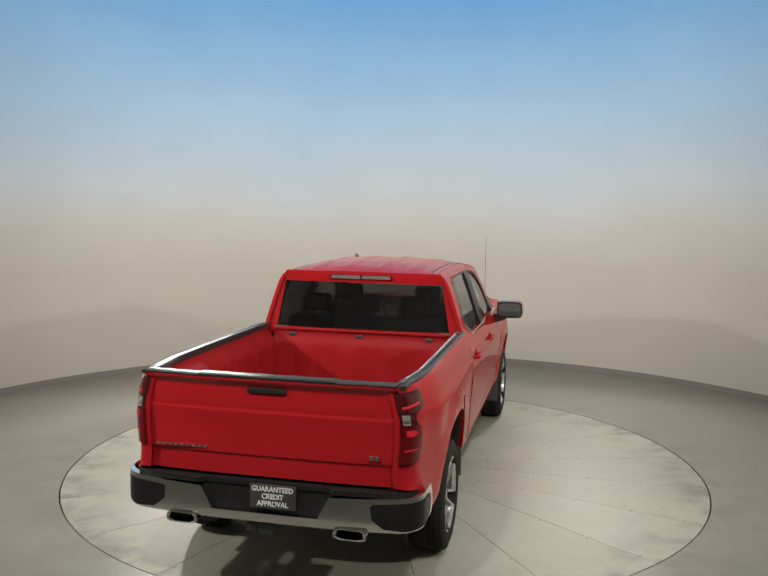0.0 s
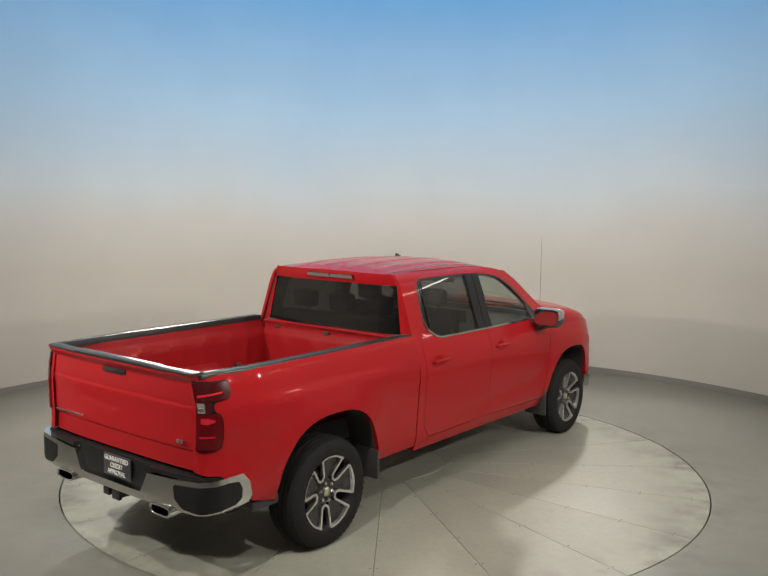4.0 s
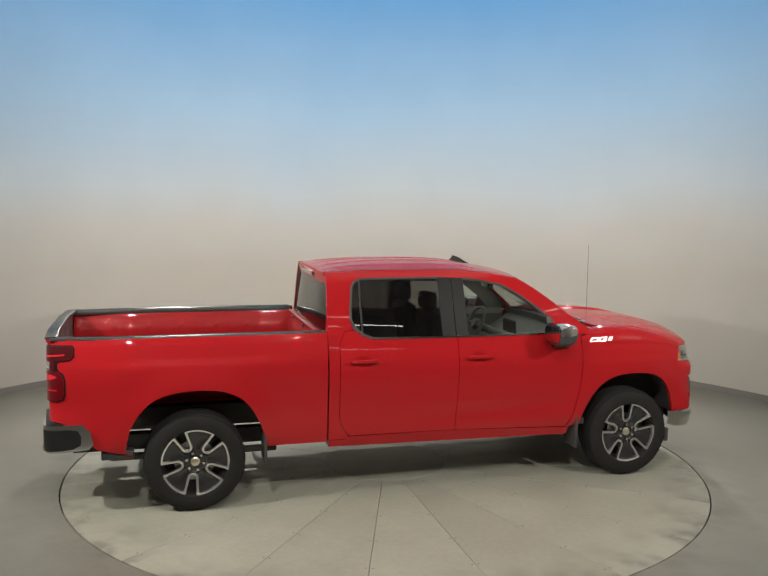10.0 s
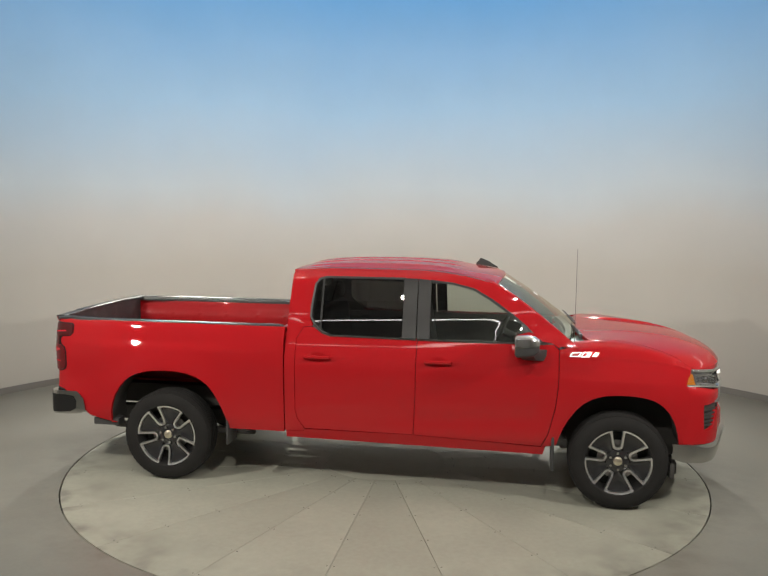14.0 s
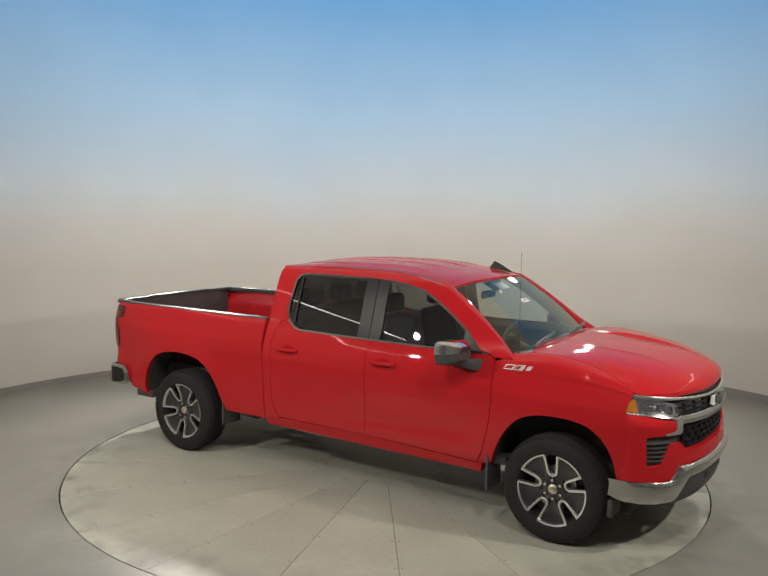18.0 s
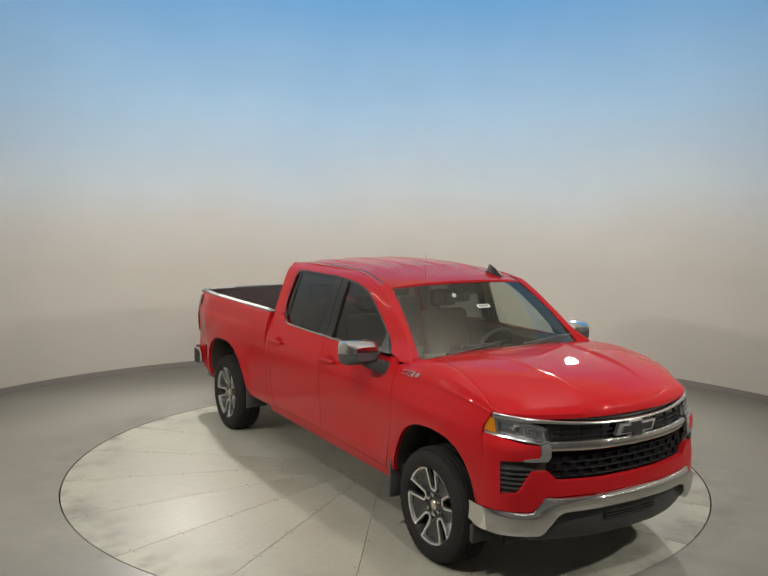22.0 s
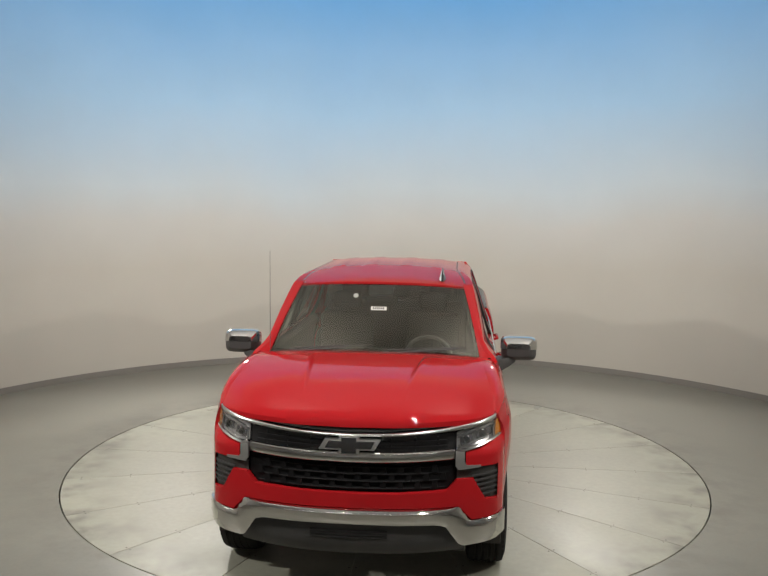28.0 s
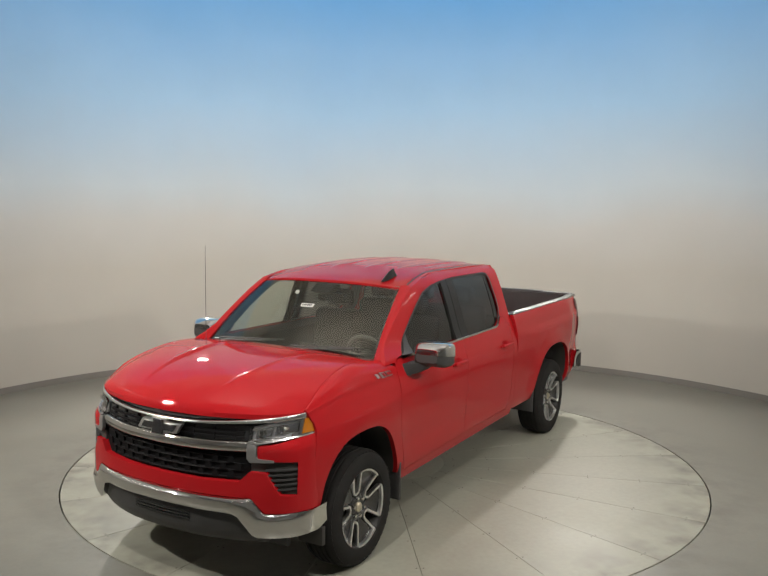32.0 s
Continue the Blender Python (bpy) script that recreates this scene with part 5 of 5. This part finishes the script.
for s in (1, -1):
    def side(bm, s=s):
        return bm if s == 1 else mirrored(bm)
    shell = [(1.246, 1.00, 1.262, 1.315, 1.482), (1.260, 0.99, 1.270, 1.305, 1.490), (1.347, 0.99, 1.268, 1.305, 1.490), (1.405, 1.0, 1.25, 1.32, 1.478), (1.4415, 1.03, 1.21, 1.35, 1.45)]
    mirror = part("side_mirror", side(loft(bmesh.new(), [mirror_ring(*r) for r in shell])), BLACK, truck, "black door mirror with a chrome cap")
    bm = loft(bmesh.new(), [mirror_ring(x, y0 - 0.004, y1 + 0.005, z0 - 0.004, z1 + 0.005) for x, y0, y1, z0, z1 in shell])
    bmesh.ops.bisect_plane(bm, geom=bm.verts[:] + bm.edges[:] + bm.faces[:], plane_co=(1.3, 0, 1.392), plane_no=(0.12, 0, -1), clear_outer=True)
    part("mirror_cap", side(bm), CHROME, mirror, "chrome upper cap")
    part("mirror_glass", side(loft(bmesh.new(), [[(x + 0.12 * (y - 1.13), y, z) for x, y, z in mirror_ring(d, 1.015, 1.25, 1.33, 1.468)] for d in (1.229, 1.243)])), CHROME, mirror, "mirror glass")
    bm = loft(bmesh.new(), [[(x0, y, z0), (x1, y, z0), (x1 + 0.01, y, (z0 + z1) / 2), (x1, y, z1), (x0, y, z1), (x0 - 0.01, y, (z0 + z1) / 2)] for y, x0, x1, z0, z1 in ((0.925, 1.37, 1.53, 1.235, 1.335), (0.99, 1.33, 1.48, 1.245, 1.335), (1.05, 1.30, 1.42, 1.265, 1.34), (1.10, 1.29, 1.39, 1.30, 1.35))])
    part("mirror_arm", side(bm), BLACK, mirror, "black mirror arm")

# --- wheels ---


def build_tyre(bm):
    w = 0.1375
    prof = [(0.272, -w + 0.015), (0.281, -w + 0.004), (0.31, -w - 0.002), (0.35, -w + 0.002), (0.385, -w + 0.014), (0.402, -w + 0.032), (0.410, -w + 0.055)]
    for g in (-0.065, -0.022, 0.022, 0.065):
        prof += [(0.412, g - 0.010), (0.404, g - 0.006), (0.404, g + 0.006), (0.412, g + 0.010)]
    prof += [(0.410, w - 0.055), (0.402, w - 0.032), (0.385, w - 0.014), (0.35, w - 0.002), (0.31, w + 0.002), (0.281, w - 0.004), (0.272, w - 0.015)]
    lathe(bm, prof, 72)
    return build_lugs(bm)


def build_lugs(bm):
    """Shoulder blocks of the tread."""
    for i in range(54):
        a = 2 * math.pi * i / 54
        for s in (-1, 1):
            m = Matrix.Rotation(a, 4, "Y") @ Matrix.Translation((0.3945, s * 0.103, 0)) @ Matrix.Rotation(s * 0.25, 4, "Z") @ Matrix.Diagonal((0.012, 0.034, 0.030, 1))
            bmesh.ops.create_cube(bm, size=1.0, matrix=m)
    return bm


def build_barrel(bm):
    return lathe(bm, [(0.284, 0.122), (0.281, 0.126), (0.276, 0.124), (0.268, 0.110), (0.252, 0.07), (0.236, 0.02), (0.19, 0.015), (0.05, 0.02), (0.001, 0.02)], 64)


def polar(r, a, y):
    return Vector((r * math.cos(a), y, r * math.sin(a)))


def build_u_spoke(bm, a):
    """A machined U: two arms from the rim joined round near the hub."""
    line = []
    for r, d in ((0.273, 11.6), (0.24, 11.9), (0.205, 12.4), (0.165, 13.4), (0.135, 14.6), (0.116, 12.0), (0.107, 6.0)):
        line.append((r, d))
    line = line + [(0.105, 0.0)] + [(r, -d) for r, d in line[::-1]]
    rows = []
    pts = [polar(r, a + radians(d), 0.118 - 0.028 * (0.273 - r) / 0.16) for r, d in line]
    for i, p in enumerate(pts):
        t = (pts[min(len(pts) - 1, i + 1)] - pts[max(0, i - 1)]).normalized()
        n = Vector((-t.z, 0, t.x))
        w = 0.0088 if 0 < i < len(pts) - 1 else 0.012
        rows.append([bm.verts.new(c) for c in (p + n * w, p - n * w, p - n * w * 1.3 - Vector((0, 0.03, 0)), p + n * w * 1.3 - Vector((0, 0.03, 0)))])
    for p, q in zip(rows, rows[1:]):
        for k in range(4):
            bm.faces.new((p[k], q[k], q[(k + 1) % 4], p[(k + 1) % 4]))
    bm.faces.new(rows[0])
    bm.faces.new(rows[-1])
    return bm


def build_web(bm, a):
    """The dark forged web between a U and the hub, with its shoulders to the rim."""
    ps = [(0.270, 13, 0.100), (0.273, 36, 0.104), (0.270, 59, 0.100), (0.150, 53, 0.080), (0.095, 44, 0.074), (0.080, 36, 0.072), (0.095, 28, 0.074), (0.150, 19, 0.080)]
    top = [bm.verts.new(polar(r, a + radians(d), y)) for r, d, y in ps]
    low = [bm.verts.new(polar(r, a + radians(d), y - 0.035)) for r, d, y in ps]
    mid = bm.verts.new(polar(0.175, a + radians(36), 0.062))
    for k in range(len(ps)):
        bm.faces.new((top[k], top[(k + 1) % len(ps)], mid))
        bm.faces.new((top[k], top[(k + 1) % len(ps)], low[(k + 1) % len(ps)], low[k]))
    return bm


def build_arc(bm, a):
    """The machined edge of a petal along the rim, from one U to the next."""
    rows = []
    for i in range(11):
        b = a + radians(10.5 + 51.0 * i / 10)
        rows.append([bm.verts.new(polar(r, b, y)) for r, y in ((0.279, 0.128), (0.262, 0.122), (0.260, 0.095), (0.279, 0.095))])
    for p, q in zip(rows, rows[1:]):
        for k in range(4):
            bm.faces.new((p[k], q[k], q[(k + 1) % 4], p[(k + 1) % 4]))
    bm.faces.new(rows[0])
    bm.faces.new(rows[-1])
    return bm


def wheel(x, s, turn):
    hub = new("wheel")
    hub.parent = truck
    hub.location = (x, s * 0.868, HUB_Z)
    hub.rotation_euler = (0, radians(turn), 0)
    hub["label"] = "six-lug alloy wheel with a black all-season tyre"

    def put(name, bm, mat, label=""):
        if s < 0:
            mirrored(bm)
        return part(name, bm, mat, hub, label)
    put("tyre", build_tyre(bmesh.new()), RUBBER, "black rubber tyre")
    put("rim", build_barrel(bmesh.new()), PILLAR_BLACK, "dark grey rim barrel")
    put("rim_lip", lathe(bmesh.new(), [(0.286, 0.126), (0.284, 0.131), (0.280, 0.130), (0.278, 0.120), (0.278, 0.11)], 72), DARK_ALLOY, "dark rim lip")
    for i in range(5):
        a = radians(90 + 72 * i)
        put("spoke", build_u_spoke(bmesh.new(), a), BRIGHT, "machined U-shaped spoke")
        put("rim_arc", build_arc(bmesh.new(), a), BRIGHT, "machined arc along the rim")
        put("spoke_web", build_web(bmesh.new(), a), DARK_ALLOY, "dark grey spoke web")
    put("hub_flange", lathe(bmesh.new(), [(0.001, 0.078), (0.085, 0.078), (0.098, 0.07), (0.102, 0.04)], 36), DARK_ALLOY, "dark hub face")
    put("hub_cap", lathe(bmesh.new(), [(0.001, 0.100), (0.028, 0.098), (0.036, 0.092), (0.038, 0.07)], 28), GOLD, "pale metal centre cap")
    for i in range(6):
        p = polar(0.07, radians(30 + 60 * i), 0.07)
        put("lug_nut", tube(bmesh.new(), p, p + Vector((0, 0.028, 0)), 0.0155, 0.012, 6), CHROME, "chrome lug nut")
    put("brake_disc", lathe(bmesh.new(), [(0.05, 0.0195), (0.17, 0.0245), (0.17, 0.03), (0.06, 0.03)], 40), STEEL, "bare steel brake disc")


wheel(HUB_R, -1, 44)
wheel(HUB_F, -1, -3)
wheel(HUB_R, 1, 20)
wheel(HUB_F, 1, 14)

for x, s in ((1.58, 1), (1.58, -1), (-1.29, 1), (-1.29, -1)):
    z0 = 0.30 if x > 0 else 0.36
    part("mud_flap", box(bmesh.new(), x - 0.012, x + 0.012, s * 0.87 - 0.12, s * 0.87 + 0.12, z0, 0.60, 0.008), BLACK, truck, "black moulded mud flap")

# --- underbody ---
for s in (-1, 1):
    part("frame_rail", box(bmesh.new(), -2.85, 2.70, s * 0.48 - 0.05, s * 0.48 + 0.05, 0.42, 0.56, 0.01), UNDER, truck, "black steel frame rail")
    part("leaf_spring", box(bmesh.new(), -2.55, -1.15, s * 0.60 - 0.035, s * 0.60 + 0.035, 0.36, 0.41, 0.012), UNDER, truck, "dark steel leaf spring pack")
part("floor_pan", box(bmesh.new(), -0.75, 1.70, -0.90, 0.90, 0.50, 0.56), UNDER, truck, "black floor pan")
part("bed_underside", box(bmesh.new(), -2.90, -0.80, -0.62, 0.62, 0.62, 0.80), UNDER, truck, "black underside of the bed")
part("engine_bay", box(bmesh.new(), 1.66, 2.75, -0.62, 0.62, 0.40, 1.10), UNDER, truck, "dark engine bay block")
bm = tube(bmesh.new(), (HUB_R, -0.75, HUB_Z), (HUB_R, 0.75, HUB_Z), 0.045)
bmesh.ops.create_uvsphere(bm, u_segments=18, v_segments=10, radius=0.16, matrix=Matrix.Translation((HUB_R, 0.05, HUB_Z)))
part("rear_axle", bm, UNDER, truck, "black rear axle with differential")
part("front_axle", tube(bmesh.new(), (HUB_F, -0.75, HUB_Z), (HUB_F, 0.75, HUB_Z), 0.04), UNDER, truck, "black front drive shaft")
bm = tube(bmesh.new(), (1.3, -0.25, 0.40), (-1.2, -0.25, 0.40), 0.035)
tube(bm, (-0.1, -0.25, 0.41), (-0.9, -0.25, 0.41), 0.10)
tube(bm, (-1.2, -0.25, 0.40), (-2.85, -0.56, 0.525), 0.03)
tube(bm, (-1.2, -0.25, 0.40), (-2.85, 0.56, 0.525), 0.03)
part("exhaust_pipe", bm, UNDER, truck, "dull dark exhaust pipe")

# --- cabin ---


def seat_mesh(bm, x, y, w, back_lean=0.16):
    box(bm, x - 0.26, x + 0.27, y - w, y + w, 0.86, 1.02, 0.05, 3)
    box(bm, x - 0.34, x - 0.20, y - w, y + w, 0.98, 1.53, 0.05, 3)
    for v in bm.verts:
        if v.co.z > 1.05:
            v.co.x -= (v.co.z - 1.0) * back_lean
    return bm


def head_rest(bm, x, y):
    box(bm, x - 0.06, x + 0.06, y - 0.13, y + 0.13, 1.56, 1.72, 0.04, 3)
    tube(bm, (x, y - 0.05, 1.48), (x, y - 0.05, 1.60), 0.008, None, 8)
    return tube(bm, (x, y + 0.05, 1.48), (x, y + 0.05, 1.60), 0.008, None, 8)


for y in (-0.40, 0.40):
    st = part("front_seat", seat_mesh(bmesh.new(), 0.66, y, 0.25), SEAT, truck, "black cloth front seat")
    part("head_rest", head_rest(bmesh.new(), 0.30, y), SEAT, st, "black head rest")
bench = part("rear_bench", seat_mesh(bmesh.new(), -0.28, 0, 0.72, 0.10), SEAT, truck, "black cloth rear bench")
for y in (-0.45, 0.0, 0.45):
    part("head_rest", head_rest(bmesh.new(), -0.60, y), SEAT, bench, "black head rest")


def build_dash(bm):
    def place(u, v):
        a = u * math.pi * 0.62
        return Vector((1.22 + 0.50 * math.sin(a) if u < 0.8 else 1.68, v, 1.02 + 0.33 * (1 - (1 - min(1, u * 1.25)) ** 2)))
    return sheet(bm, [(0, -0.82), (1, -0.82), (1, 0.82), (0, 0.82)], place, 0.08, gv=0.2)


dash = part("dashboard", build_dash(bmesh.new()), DASH, truck, "dark grey dashboard")
part("screen", box(bmesh.new(), 1.30, 1.34, -0.13, 0.13, 1.24, 1.37, 0.015), SEAT, dash, "black centre screen")
part("centre_console", box(bmesh.new(), 0.35, 1.25, -0.12, 0.12, 0.80, 1.08, 0.04), CABIN, truck, "dark centre console")
bm = bmesh.new()
WM = Matrix.Translation((1.10, 0.40, 1.28)) @ Matrix.Rotation(radians(-65), 4, "Y")
n, k = 40, 10
rows = []
for i in range(n):
    a = 2 * math.pi * i / n
    rows.append([bm.verts.new(WM @ Vector(((0.185 + 0.016 * math.cos(2 * math.pi * j / k)) * math.cos(a), (0.185 + 0.016 * math.cos(2 * math.pi * j / k)) * math.sin(a), 0.016 * math.sin(2 * math.pi * j / k)))) for j in range(k)])
for i in range(n):
    for j in range(k):
        bm.faces.new((rows[i][j], rows[(i + 1) % n][j], rows[(i + 1) % n][(j + 1) % k], rows[i][(j + 1) % k]))
for a in (0, 180, 270):
    c, s = math.cos(radians(a)), math.sin(radians(a))
    tube(bm, WM @ Vector((0.03 * s, 0.03 * c, -0.02)), WM @ Vector((0.18 * s, 0.18 * c, 0)), 0.018, 0.014, 8)
tube(bm, WM @ Vector((0, 0, -0.03)), WM @ Vector((0, 0, 0.02)), 0.065, 0.05, 18)
tube(bm, WM @ Vector((0, 0, 0)), (1.45, 0.40, 1.12), 0.04, None, 10)
part("steering_wheel", bm, CABIN, truck, "black steering wheel")
part("inner_mirror", box(bmesh.new(), 1.05, 1.08, -0.13, 0.13, 1.70, 1.77, 0.015), GLOSS_BLACK, truck, "black inner mirror")


def build_inner_door(bm):
    def place(u, v):
        return Vector((u, HALF(min(v, 1.36)) - 0.10 + 0.062 * step(v, 1.33, 1.36), v))
    return sheet(bm, [(-0.72, 0.56), (1.62, 0.56), (1.62, 1.375), (-0.72, 1.375)], place, 0.2, gv=0.03)


both("door_trim", build_inner_door, CABIN, truck, "dark inner door trim")
part("cab_back_trim", box(bmesh.new(), -0.764, -0.752, -0.80, 0.80, 0.56, 1.432), CABIN, truck, "dark trim on the cab's back wall")
part("headliner", sheet(bmesh.new(), [(-0.72, -0.68), (1.02, -0.64), (1.02, 0.64), (-0.72, 0.68)], lambda u, v: Vector((u, v, ROOF_Z(u) - 0.06 - 0.02 * (v / 0.7) ** 2)), 0.15), LINING, truck, "pale grey headliner")



def motions():
    """The turntable turns clockwise and carries the truck with it."""
    for thing, dy in ((turntable, 0.0), (truck, 0.055)):
        rows = []
        for i in range(17):
            t = 2.0 * i
            turn = -8.94 - 6.1406 * (t - 14) - 0.001594 * (t - 14) ** 2
            rows.append((t, pose(0, 0, 0, 0, 0, turn) @ pose(-0.1 * dy, dy, 0)))
        walk(thing, rows)


motions()
